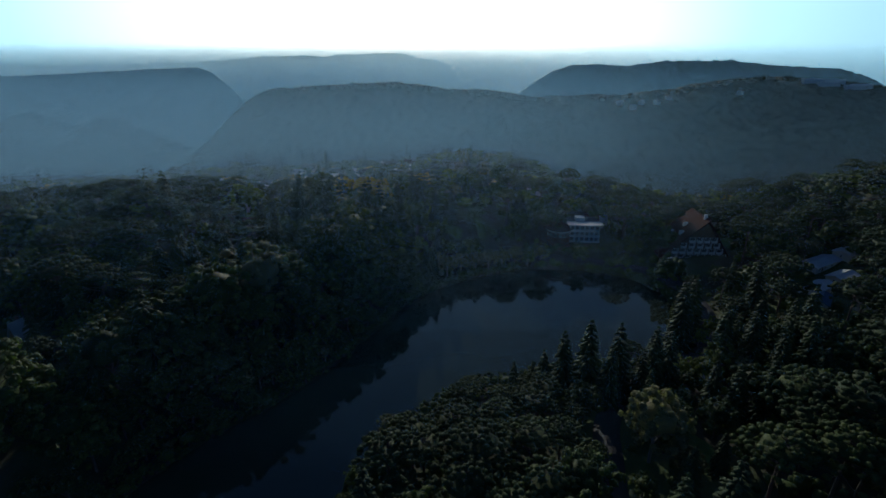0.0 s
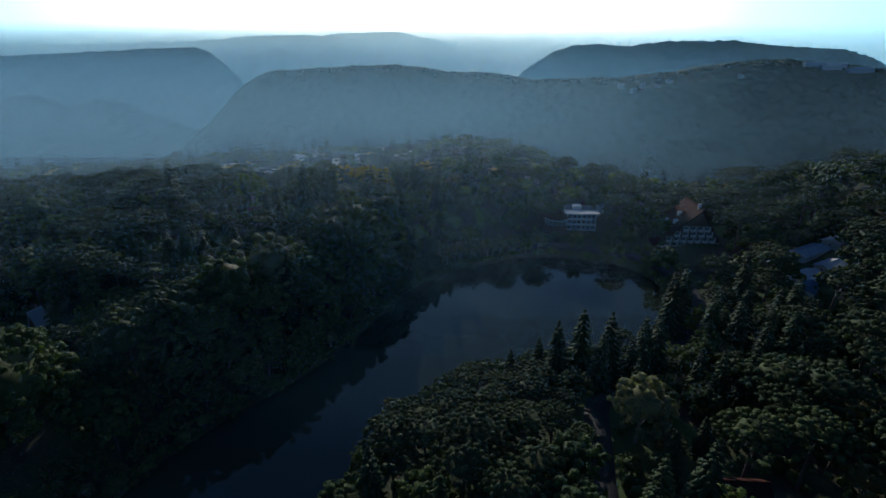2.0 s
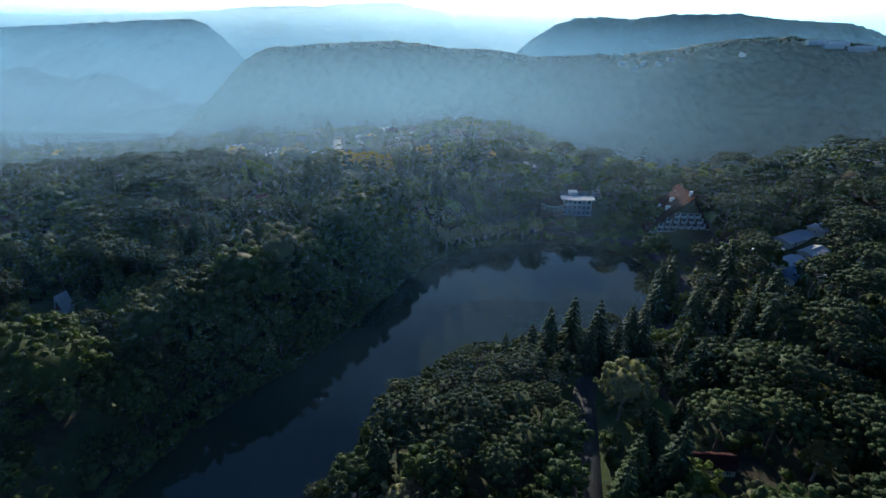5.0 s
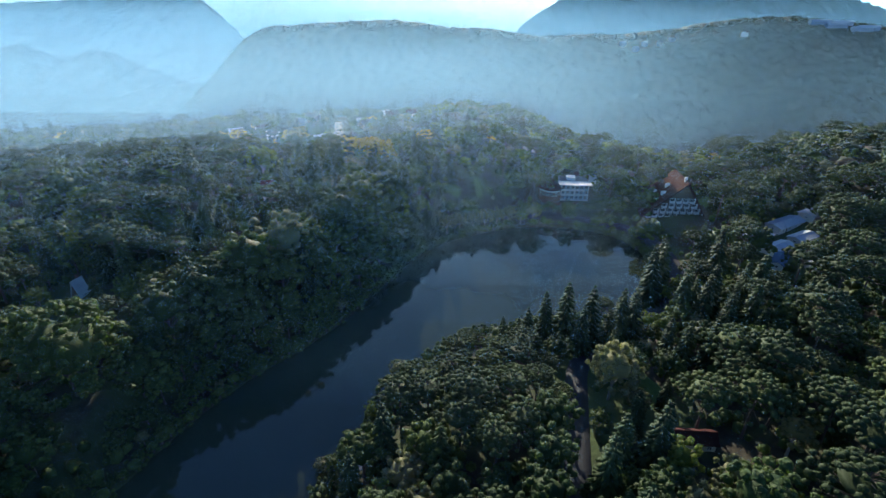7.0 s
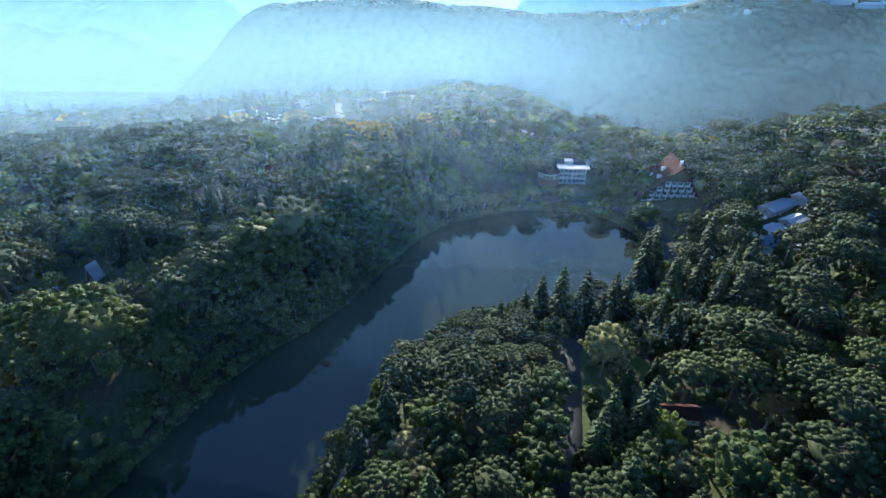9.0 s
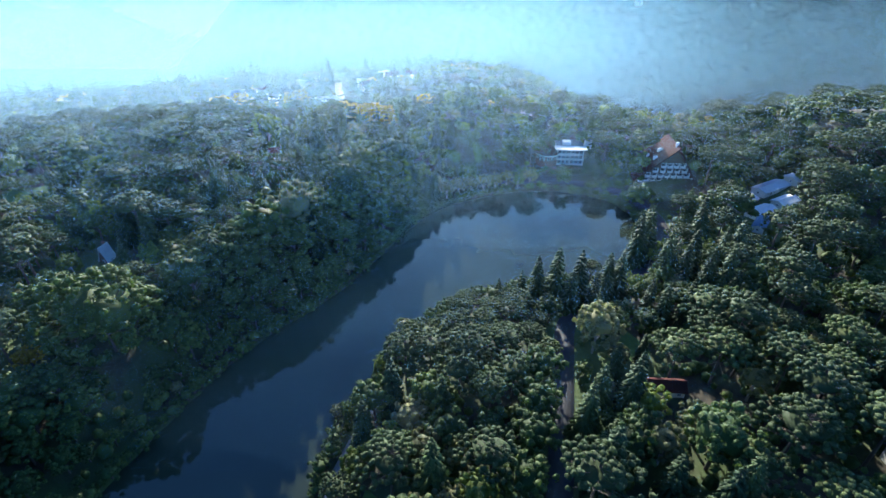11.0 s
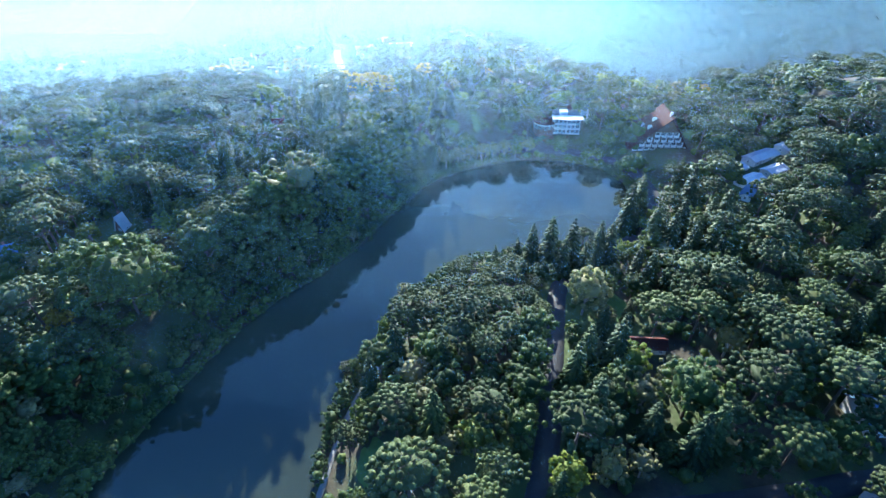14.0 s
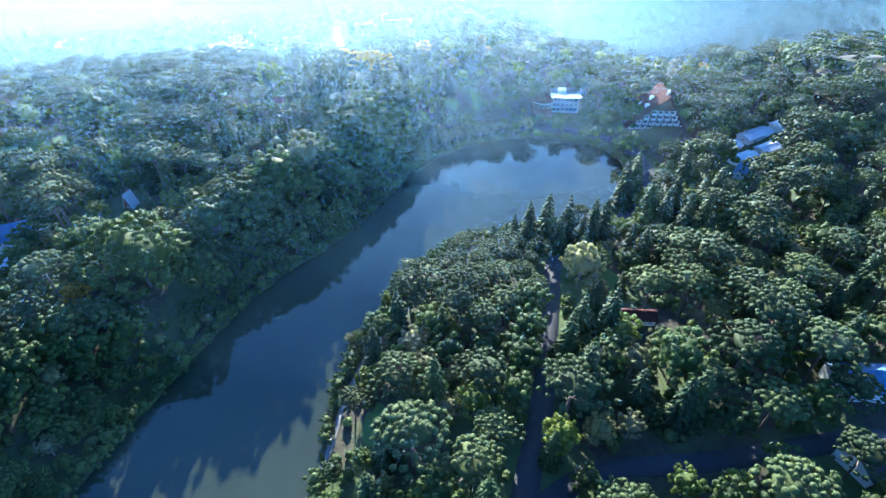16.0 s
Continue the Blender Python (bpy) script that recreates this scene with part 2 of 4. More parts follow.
# ---- trees ----
def leaf_shapes(rng, centre, out, size, long=1.5):
    """Diamond leaf clusters: one at each centre, facing roughly along out."""
    n = len(centre)
    nrm = out + rng.normal(0, 0.28, (n, 3))
    nrm /= np.linalg.norm(nrm, axis=1)[:, None]
    a = np.cross(nrm, rng.normal(0, 1, (n, 3)))
    a /= np.linalg.norm(a, axis=1)[:, None] + 1e-9
    b = np.cross(nrm, a)
    s = (size * rng.uniform(0.65, 1.25, n))[:, None]
    bend = nrm * s * 0.25
    v = np.stack([centre + a * s * long - bend, centre + b * s * 0.7, centre - a * s * long * 0.6 - bend, centre - b * s * 0.7], 1).reshape(-1, 3)
    k = 4 * np.arange(n)[:, None]
    return v, np.concatenate([k + [0, 1, 2], k + [0, 2, 3]])


def ball(level):
    """The points and faces of a round knob."""
    bm = bmesh.new()
    bmesh.ops.create_icosphere(bm, subdivisions=level, radius=1.0)
    bmesh.ops.delete(bm, geom=[q for q in bm.verts if q.co.z < -0.75], context="VERTS")
    bm.verts.index_update()
    v, f = np.array([tuple(q.co) for q in bm.verts]), np.array([[q.index for q in face.verts] for face in bm.faces])
    bm.free()
    return v, f


KNOBS = {k: ball(k) for k in (1, 2)}


def tuft(rng, c, axis, r, n, size, flat=0.8, long=1.5, level=2, core=0.92):
    """A clump of needles or leaves: an uneven knob, fuller above than below, with loose sprays round it."""
    kv, kf = KNOBS[level]
    a = rng.uniform(0, 6.28)
    q = np.stack([kv[:, 0] * math.cos(a) - kv[:, 1] * math.sin(a), kv[:, 0] * math.sin(a) + kv[:, 1] * math.cos(a), kv[:, 2]], 1)
    q = q * rng.uniform(0.78, 1.12, (len(q), 1)) * np.array([1, 1, flat])
    q[:, 2] = np.where(q[:, 2] < 0, q[:, 2] * 0.5, q[:, 2])
    knob = (np.asarray(c) + q * r * core, kf)
    if n < 1:
        return knob
    d = rng.normal(0, 1, (n, 3)) + np.asarray(axis) * 0.7
    d /= np.linalg.norm(d, axis=1)[:, None]
    p = np.asarray(c) + d * np.array([1, 1, flat]) * r * rng.uniform(0.75, 1.1, (n, 1))
    sv, sf = leaf_shapes(rng, p, d + np.array([0, 0, 0.3]), size, long)
    return np.concatenate([knob[0], sv]), np.concatenate([kf, sf + len(kv)])


def gather(pieces):
    v, f, k = [], [], 0
    for a, b in pieces:
        v.append(a)
        f.append(b + k)
        k += len(a)
    return np.concatenate(v), np.concatenate(f)


def limb(points, radii, sides=5):
    """A tapered round limb along the points."""
    p = np.asarray(points, float)
    t = np.gradient(p, axis=0)
    t /= np.linalg.norm(t, axis=1)[:, None] + 1e-9
    ref = np.array([0.3, 0.1, 1.0]) if abs(t[0][2]) < 0.8 else np.array([1.0, 0.2, 0.1])
    u = np.cross(t, ref)
    u /= np.linalg.norm(u, axis=1)[:, None]
    w = np.cross(t, u)
    ang = np.linspace(0, 2 * np.pi, sides, endpoint=False)
    v = (p[:, None] + (u[:, None] * np.cos(ang)[None, :, None] + w[:, None] * np.sin(ang)[None, :, None]) * np.asarray(radii)[:, None, None]).reshape(-1, 3)
    f = [(i * sides + j, i * sides + (j + 1) % sides, (i + 1) * sides + (j + 1) % sides, (i + 1) * sides + j) for i in range(len(p) - 1) for j in range(sides)]
    return v, np.array(f)


def araucaria(rng, detail=1.0, tall=20.0, wide=8.0):
    """An umbrella pine: bare trunk, upswept limbs, a shallow dome of round needle tufts."""
    crown, wood = [], []
    near = detail > 0.5
    lean, side = rng.normal(0, 0.3, 2), rng.uniform(0, 6.28)
    zs = np.linspace(-1.5, tall - 1.0, 6)
    wood.append(limb([(lean[0] * (z / tall) ** 2, lean[1] * (z / tall) ** 2, z) for z in zs], np.linspace(0.46, 0.18, 6), 7))
    n, lev, sz, skip = (13, 2, 0.3, 0.08) if near else (0, 1, 0.6, 0.2)
    deep = rng.uniform(0.36, 0.52)
    for rho, arms, sag in ((0.05, 2, 0.0), (0.2, 5, 0.0), (0.36, 9, 0.0), (0.52, 12, 0.0), (0.69, 15, 0.01), (0.86, 18, 0.03), (1.0, 18, 0.07), (0.88, 14, 0.2), (0.68, 8, 0.34)):
        turn = rng.uniform(0, 6.28)
        for k in range(arms):
            if rng.random() < skip:
                continue
            a = turn + 6.283 * (k + rng.uniform(-0.28, 0.28)) / arms
            L = wide * rho * rng.uniform(0.84, 1.1) * (1 + 0.14 * math.sin(a + side) + 0.08 * math.sin(3 * a + 2 * side))
            dirn = np.array([math.cos(a), math.sin(a), 0])
            top = tall - wide * (deep * (L / wide) ** 2.1 + sag) + rng.uniform(-0.45, 0.45)
            tip = np.array([lean[0], lean[1], top]) + dirn * L
            root = np.array([lean[0], lean[1], top - 0.3 * L - 0.8])
            if near and k % 2 == 0 or k % 4 == 0:
                wood.append(limb([root, root * 0.45 + tip * 0.55 - [0, 0, 0.07 * L], tip], [0.13, 0.09, 0.04], 3))
            r = rng.uniform(0.66, 1.0) * (1 if near else 1.25)
            crown.append(tuft(rng, tip, (dirn[0] * 0.3, dirn[1] * 0.3, 0.8), r, n, sz, 0.82, level=lev))
    crown.append(tuft(rng, (lean[0], lean[1], tall - wide * (deep * 0.5 + 0.2)), (0, 0, 1), wide * (0.7 if near else 0.85), 0, sz, 0.2, level=2))
    return gather(wood), gather(crown)


def broadleaf(rng, detail=1.0, tall=14.0, wide=5.5, low=0.25, lumps=27, leaf=0.4, reach=(0.8, 0.97), bumpy=1.0):
    """A broad crown of lumpy boughs on a forked trunk."""
    crown, wood = [], []
    mid = tall * (1 + low) / 2
    half = tall * (1 - low) / 2
    wood.append(limb([(0, 0, -1.5), (0.1, 0, tall * 0.3), (rng.normal(0, 0.4), rng.normal(0, 0.4), tall * 0.75)], [0.38, 0.28, 0.1], 7))
    near = detail > 0.5
    lumps = int(lumps * (2.0 if near else 1.0))
    n, lev, sz = (22, 2, 0.85 * leaf) if near else (0, 1, 1.4 * leaf)
    for k in range(lumps):
        h = 1 - 1.72 * (k + 0.5) / lumps
        a = 2.4 * k + rng.uniform(-0.5, 0.5)
        q = math.sqrt(max(0.0, 1 - h * h))
        d = np.array([math.cos(a) * q, math.sin(a) * q, h])
        bulge = 1 + bumpy * (0.13 * math.sin(3 * a + 5 * h + wide) + 0.1 * math.sin(2 * a - 7 * h))
        c = d * np.array([wide, wide, half]) * rng.uniform(*reach) * bulge + np.array([0, 0, mid])
        r = wide * rng.uniform(0.17, 0.3) * (26 / max(lumps, 26)) ** 0.4
        crown.append(tuft(rng, c, d * 0.9 + np.array([0, 0, 0.5]), r * (1 if near else 1.2), n, sz, 0.85, 1.3, lev, 0.78 if near else 1.0))
        if k % 7 == 0 and near:
            wood.append(limb([(0, 0, tall * rng.uniform(0.25, 0.45)), c * 0.6 + np.array([0, 0, mid * 0.3]), c], [0.16, 0.1, 0.04], 4))
    crown.append(tuft(rng, (0, 0, mid), (0, 0, 0.3), wide * (0.72 if near else 0.84), 0, sz, half / wide, 1.2, 2))
    return gather(wood), gather(crown)


def fir(rng, detail=1.0, tall=24.0, wide=5.2, low=0.06):
    """A pointed conifer: tiers of drooping boughs that shorten upward."""
    crown, wood = [], [limb([(0, 0, -1.5), (0, 0, tall * 0.5), (0, 0, tall * 0.99)], [0.4, 0.24, 0.04], 6)]
    tiers = max(7, int(17 * (0.4 + 0.6 * detail)))
    for k in range(tiers):
        u = k / (tiers - 1)
        z = tall * (low + (0.98 - low) * u)
        L = wide * (1 - u) ** 0.68 * rng.uniform(0.85, 1.12) + 0.25
        arms = max(4, int((11 - 5 * u) * (0.5 + 0.5 * detail)))
        turn = rng.uniform(0, 6.28)
        for j in range(arms):
            a = turn + 6.283 * (j + rng.uniform(-0.25, 0.25)) / arms
            kv, kf = KNOBS[1]
            q = kv * rng.uniform(0.7, 1.15, (len(kv), 1)) * np.array([0.56 * L, 0.16 * L + 0.28, 0.3 + 0.05 * L])
            q = q + np.array([0.52 * L, 0, 0])
            q[:, 2] -= 0.3 * np.maximum(q[:, 0], 0) ** 1.15
            b = a + rng.uniform(-0.1, 0.1)
            crown.append((np.stack([q[:, 0] * math.cos(b) - q[:, 1] * math.sin(b), q[:, 0] * math.sin(b) + q[:, 1] * math.cos(b), q[:, 2] + z + rng.normal(0, 0.2)], 1), kf))
            if detail > 0.5:
                p = np.array([[math.cos(b) * L * w, math.sin(b) * L * w, z - 0.3 * (L * w) ** 1.15] for w in (0.7, 1.0)])
                crown.append(leaf_shapes(rng, p, np.array([[math.cos(b) * 0.4, math.sin(b) * 0.4, 0.9]] * 2), 0.4 + 0.2 * (1 - u), 1.6))
    crown.append(leaf_shapes(rng, np.array([[0, 0, tall * 0.985]] * 3), np.array([[1.0, 0, 0.2], [0, 1.0, 0.2], [0.7, 0.7, 0.2]]), 0.3, 2.5))
    return gather(wood), gather(crown)


def cypress(rng, detail=1.0, tall=10.0, wide=1.5):
    """A narrow column of upright sprays."""
    n = int(420 * detail)
    u = rng.uniform(0, 1, n) ** 0.9
    a = rng.uniform(0, 6.28, n)
    r = wide * np.minimum(1, (1 - u) * 2.2 + 0.08) * np.minimum(1, 0.55 + u * 3) * rng.uniform(0.75, 1.05, n)
    p = np.stack([np.cos(a) * r, np.sin(a) * r, 0.3 + u * (tall - 0.3)], 1)
    out = np.stack([np.cos(a), np.sin(a), np.full(n, 0.35)], 1)
    return limb([(0, 0, -1), (0, 0, tall * 0.5), (0, 0, tall * 0.9)], [0.22, 0.14, 0.04], 5), leaf_shapes(rng, p, out, 0.36 / math.sqrt(detail), 1.4)


class Kind:
    """One kind of tree: a few grown forms that its things share, and thin far forms for the joined woods."""

    def __init__(self, name, grow, leaves, bark, forms, label, category, sizes, **how):
        self.name, self.label, self.category, self.sizes = name, label, category, sizes
        self.made, self.far = [], []
        for k in range(forms):
            rng = np.random.default_rng(sum(ord(c) for c in name) * 31 + k)
            wood, crown = grow(rng, 1.0, **how)
            self.made.append((mesh_of(name + "_trunk", *wood, bark, True), mesh_of(name + "_crown", *crown, leaves, True)))
            rng = np.random.default_rng(sum(ord(c) for c in name) * 57 + k)
            self.far.append(grow(rng, 0.2, **how)[1])
            self.leaf = leaves

    def plant(self, x, y, scale, rng, stretch=1.0, label="", sink=0.0):
        wood, crown = self.made[int(rng.integers(len(self.made)))]
        root = new(self.name)
        root.matrix_basis = Matrix.LocRotScale((x, y, spot(x, y) - sink), Euler((rng.normal(0, 0.02), rng.normal(0, 0.02), rng.uniform(0, 6.28))), (scale, scale, scale * stretch))
        tagged(root, label or self.label, self.category, self.category + "s of the wood")
        for nm, me in (("trunk", wood), ("crown", crown)):
            ob = new(nm, me)
            ob.parent = root
        return root


KINDS = dict(
    pine=Kind("araucaria_tree", araucaria, LEAF_PINE, BARK, 5, "tall dark green umbrella pine with round needle tufts", "pine tree", (0.7, 1.25)),
    broad=Kind("broadleaf_tree", broadleaf, LEAF_BROAD, BARK, 5, "dense dark green leafy tree with a lumpy crown", "leafy tree", (0.6, 1.25)),
    fir=Kind("conifer_tree", fir, LEAF_FIR, BARK, 4, "tall pointed dark green conifer with drooping boughs", "conifer", (0.75, 1.1)),
    lime=Kind("light_green_tree", broadleaf, LEAF_LIME, BARK_PALE, 2, "light yellow-green leafy tree in the sun", "leafy tree", (0.7, 1.1), tall=13.0, wide=5.0),
    gold=Kind("golden_tree", broadleaf, LEAF_GOLD, BARK, 2, "round tree with golden yellow autumn leaves", "autumn tree", (0.7, 1.1), tall=10.0, wide=5.0),
    olive=Kind("grey_green_tree", broadleaf, LEAF_OLIVE, BARK_PALE, 3, "thin grey-green tree with a feathery crown", "leafy tree", (0.7, 1.1), tall=13.0, wide=4.6, lumps=20, leaf=0.34),
    cream=Kind("blossoming_tree", broadleaf, LEAF_CREAM, BARK_PALE, 2, "leafy tree covered in pale cream blossom", "blossom tree", (0.8, 1.1), tall=16.0, wide=6.0, lumps=44, leaf=0.5),
    great=Kind("great_tree", broadleaf, LEAF_GREAT, BARK, 1, "huge spreading leafy tree with a domed lumpy crown", "leafy tree", (1, 1), tall=23.0, wide=13.0, low=0.1, lumps=150, leaf=0.5, reach=(0.88, 0.99), bumpy=0.5),
    shrub=Kind("shrub", broadleaf, LEAF_BROAD, BARK, 4, "low rounded green shrub at the water's edge", "shrub", (0.6, 1.2), tall=4.2, wide=2.6, low=0.0, lumps=6, leaf=0.3),
    cypress=Kind("cypress_tree", cypress, LEAF_FIR, BARK, 3, "dark narrow columnar cypress by the shore", "cypress", (0.7, 1.15)),
)
taken = []


def free(x, y, gap):
    return all((x - a) ** 2 + (y - b) ** 2 > (0.5 * (gap + g)) ** 2 for a, b, g in taken)


rng = np.random.default_rng(7)
# the trees that stand out, each at its place: kind, x, y, height over the ground's, label
NAMED = [
    ("fir", 44.3, 134.6, 1.12), ("fir", 53.3, 132.7, 1.07), ("fir", 64.5, 134.6, 1.0), ("fir", 69.5, 135.5, 0.95), ("fir", 37.5, 135, 0.95), ("fir", 31, 132, 0.75), ("fir", 27, 131, 0.6), ("fir", 22, 131, 0.62),
    ("fir", 48.5, 127, 0.85), ("fir", 58, 127, 0.8), ("fir", 88.5, 116, 0.85), ("fir", 81, 118, 0.78), ("fir", 39.5, 66, 1.0), ("broad", -3, 77, 1.2), ("olive", -34, 80, 0.45), ("lime", 31.5, 34, 1.0), ("broad", 30, 85, 1.25), ("broad", 27, 72, 1.2), ("broad", 24, 60, 1.2), ("broad", 20.5, 48, 1.15), ("olive", -117, 51, 0.9), ("fir", -62, 198, 0.95), ("fir", -86, 190, 0.9), ("fir", -55, 204, 0.9), ("fir", -70, 203, 1.0), ("fir", 41, 56, 0.7), ("fir", -1, 73, 0.85), ("fir", 29, 30, 0.65), ("fir", 54, 88, 0.7),
    ("cream", 51.3, 101, 1.25), ("pine", 72, 87, 1.0), ("pine", 85, 86, 1.05), ("great", -108, 95, 1.3), ("lime", -100, 252, 1.6), ("gold", -128, 86, 0.9), ("gold", -125, 179, 0.7),
    ("olive", -15, 117, 0.75), ("lime", -22, 99, 0.5), ("lime", -31, 80, 0.42), ("cypress", -25.4, 84, 0.95), ("cypress", -29, 73.5, 0.9), ("cypress", -32, 66.5, 0.75), ("cypress", -22.5, 92, 0.85), ("cypress", -35, 55, 0.6), ("cypress", -35.5, 34, 0.5),
    ("olive", 109, 102, 0.95), ("olive", 118, 93, 1.0), ("olive", 124, 97, 0.9), ("olive", 141, 114, 0.9), ("lime", 96.6, 120, 0.9), ("pine", 128, 92, 1.0), ("pine", 118, 142, 0.9), ("pine", 107, 168, 0.8), ("pine", 153, 109, 1.0),
    ("lime", 101, 169.5, 0.7), ("lime", 94, 164, 0.6), ("lime", 108, 160, 0.75), ("olive", 99, 158, 0.75), ("broad", 71, 56, 1.6), ("olive", -7.5, 41, 0.95), ("olive", 0.5, 43, 0.95), ("lime", 8.5, 44, 1.05), ("broad", 36.5, 22, 0.75),
    ("pine", 7, 23, 0.95), ("pine", 12, 51, 0.95), ("broad", 126, 216, 0.65), ("pine", 110, 243, 0.6), ("pine", 198, 204, 1.25), ("pine", 203, 193, 1.1), ("pine", 187, 200, 1.3), ("pine", 178, 191, 1.1), ("pine", 192, 208, 1.25), ("olive", 2, 229.5, 0.95), ("olive", 9, 233, 0.95), ("olive", 16, 236, 0.95), ("olive", 23, 239, 0.95),
    ("olive", 30, 241, 0.95), ("olive", 37, 244, 0.95), ("lime", 44, 246, 0.7), ("olive", 51, 247, 0.95), ("pine", -127, 210, 0.95), ("pine", -144, 216, 0.95), ("pine", -95, 141, 0.8), ("pine", -132, 84, 1.1), ("lime", -145, 135, 0.85),
    ("broad", -22, 245, 1.3), ("broad", -13, 243, 1.2), ("fir", -4, 258, 0.95), ("fir", -17, 281, 1.0), ("fir", -68, 192, 0.75), ("fir", -78, 185, 0.75), ("fir", -112, 485, 0.95), ("pine", 80, 321, 1.0), ("gold", -14, 330, 1.3), ("gold", -128, 398, 1.2), ("gold", 190, 330, 0.9), ("gold", 160, 345, 0.8),
    ("pine", 150, 168, 1.0), ("pine", 163, 178, 0.9), ("pine", 175, 172, 1.2), ("gold", -53, 293, 1.75), ("gold", -44, 288, 1.75), ("gold", -37, 278, 1.75), ("gold", -62, 300, 1.75), ("gold", -178, 380, 1.75), ("gold", -165, 385, 1.75), ("gold", -119, 393, 1.75),
]
for kind, x, y, s in NAMED:
    taken.append((x, y, dict(great=27.0, pine=12.0, broad=7.5, cypress=2.5, fir=4.5).get(kind, 5.5)))
    KINDS[kind].plant(x, y, s, rng)

for k in range(26):
    KINDS["shrub"].plant(44 + 2.7 * k + rng.normal(0, 0.5), 259.5 - 0.0025 * (2.7 * k - 20) ** 2 + rng.normal(0, 1.0), rng.uniform(0.7, 1.15), rng)

# a tall dense row on the steep far bank of the lake
bank = smooth_line([(-6, 214), (-17, 199), (-43, 146), (-74, 104), (-98, 40), (-112, -14)], 4.4)
for bx, by in bank:
    for back, high in ((2.5, 5.5), (7.0, 9.0), (12.0, 13.0), (17.5, 17.0), (23.5, 21.0)):
        t = rng.random()
        x, y = bx - 0.86 * back + rng.normal(0, 1.2), by + 0.5 * back + rng.normal(0, 1.2)
        kind = "fir" if t < 0.22 and back > 10 and by > 110 else "broad" if t < 0.94 else "olive"
        gap = 3.4 + 0.1 * back
        if float(lake_distance(np.array([x]), np.array([y]))[0]) > 1.5 and free(x, y, gap):
            taken.append((x, y, gap))
            KINDS[kind].plant(x, y, rng.uniform(0.8, 1.15) * high / (24 if kind == "fir" else 14) * (0.75 if by < 84 else 1.0 if by < 112 else 1.4), rng)

# shrubs that hang over the water along both shores
for k, (bx, by) in enumerate(SHORE[:-1]):
    ax, ay = SHORE[k + 1]
    out = np.array([-(ay - by), ax - bx]) / max(math.hypot(ax - bx, ay - by), 1e-6)
    if float(lake_distance(np.array([bx + out[0] * 2]), np.array([by + out[1] * 2]))[0]) < 0:
        out = -out
    x, y = np.array([bx, by]) + out * rng.uniform(0.2, 2.0)
    if -60 < by and not (40 < bx and by > 225 and rng.random() < 0.6) and (bx < -45 or by > 80 or rng.random() < 0.7):
        KINDS["shrub"].plant(x, y, rng.uniform(0.6, 1.25), rng)

VILLAGE = [(-101, 411), (-79, 336), (-50, 482), (-77, 473), (-72, 455), (-135, 470), (-168, 452), (-188, 440), (-150, 428), (-60, 500), (-30, 470), (-132, 500)]
LAWNS = [(-45, 262, 8, 5, 60), (-45, 247, 4, 9, 10), (5, 261, 7, 4, 0), (21, 270, 3, 8, 10), (155, 262, 4, 9, -30), (-20, 42, 5, 12, 10), (66, 104, 6, 9, 0), (129, 75, 7, 5, 0), (103, 47, 4, 8, 30), (-214, 196, 26, 18, 0)]
CLEAR = [(x, y, max(2.5, 0.75 * max(rx, ry))) for x, y, rx, ry, tn in LAWNS] + [(77, 268, 17), (62, 270, 10), (136, 250, 17), (128, 240, 12), (136, 53, 14), (122, 52, 9), (150, 53, 9), (116, 29, 10), (-178, 124, 12), (-172, 104, 9),
         (154, 210, 8), (166, 214, 9), (177, 219, 9), (189, 225, 9), (156, 194, 7), (175, 189, 6), (68, 83, 6), (62, 83, 5), (74, 83, 5), (-141, 148, 9), (-134, 138, 7), (-207, 315, 14), (-220, 313, 10), (10, 277, 6), (-101, 411, 10), (-79, 336, 7), (-95, 430, 7), (132, 235, 11), (124, 238, 8), (-138, 139, 9), (-132, 130, 9), (-126, 120, 8), (-126, 77, 6), (158, 201, 9), (169, 204, 9), (181, 209, 9), (10, 252, 9), (25, 256, 9), (38, 258, 8), (15, 268, 9), (28, 275, 8)] + [(x, y - 5, 9) for x, y in VILLAGE] + [(108, 250, 6), (100, 240, 5), (88, 46, 8), (97, 50, 6), (84, 52, 5), (128, 226, 8), (136, 231, 10), (144, 228, 7), (122, 216, 6), (134, 216, 6), (-133, 146, 6), (-126, 140, 6), (-133, 152, 5), (148, 184, 7), (164, 194, 7), (172, 200, 7)]
FULL = dict(pine=230, broad=200, fir=120, lime=40, olive=60, gold=20, cream=5, cypress=10, shrub=0, great=0)
count = {k: 0 for k in KINDS}
far_trees = []


def choose(x, y, r):
    """Which kind grows where."""
    if y > 330:
        return ("gold" if r < 0.035 and x < 60 else "lime" if r < 0.1 else "olive" if r < 0.2 else "fir" if r < 0.44 else "pine" if r < (0.62 if x > 100 else 0.48) else "broad")
    if x < -60 and y > 120:
        return "pine" if r < 0.6 else "broad" if r < 0.85 else "fir" if r < 0.93 else "lime"
    if x < 20 and y > 200:
        return "fir" if r < 0.4 else "broad" if r < 0.8 else "olive" if r < 0.93 else "lime"
    if -25 < x < 36 and 78 < y < 150:
        return "pine" if r < 0.93 else "broad"
    if x < -40:
        return "broad" if r < 0.7 else "pine" if r < 0.85 else "olive"
    if 75 < x < 120 and 120 < y < 190:
        return "olive" if r < 0.3 else "lime" if r < 0.5 else "broad" if r < 0.8 else "fir"
    return "pine" if r < 0.5 else "broad" if r < 0.78 else "olive" if r < 0.88 else "fir" if r < 0.96 else "lime"


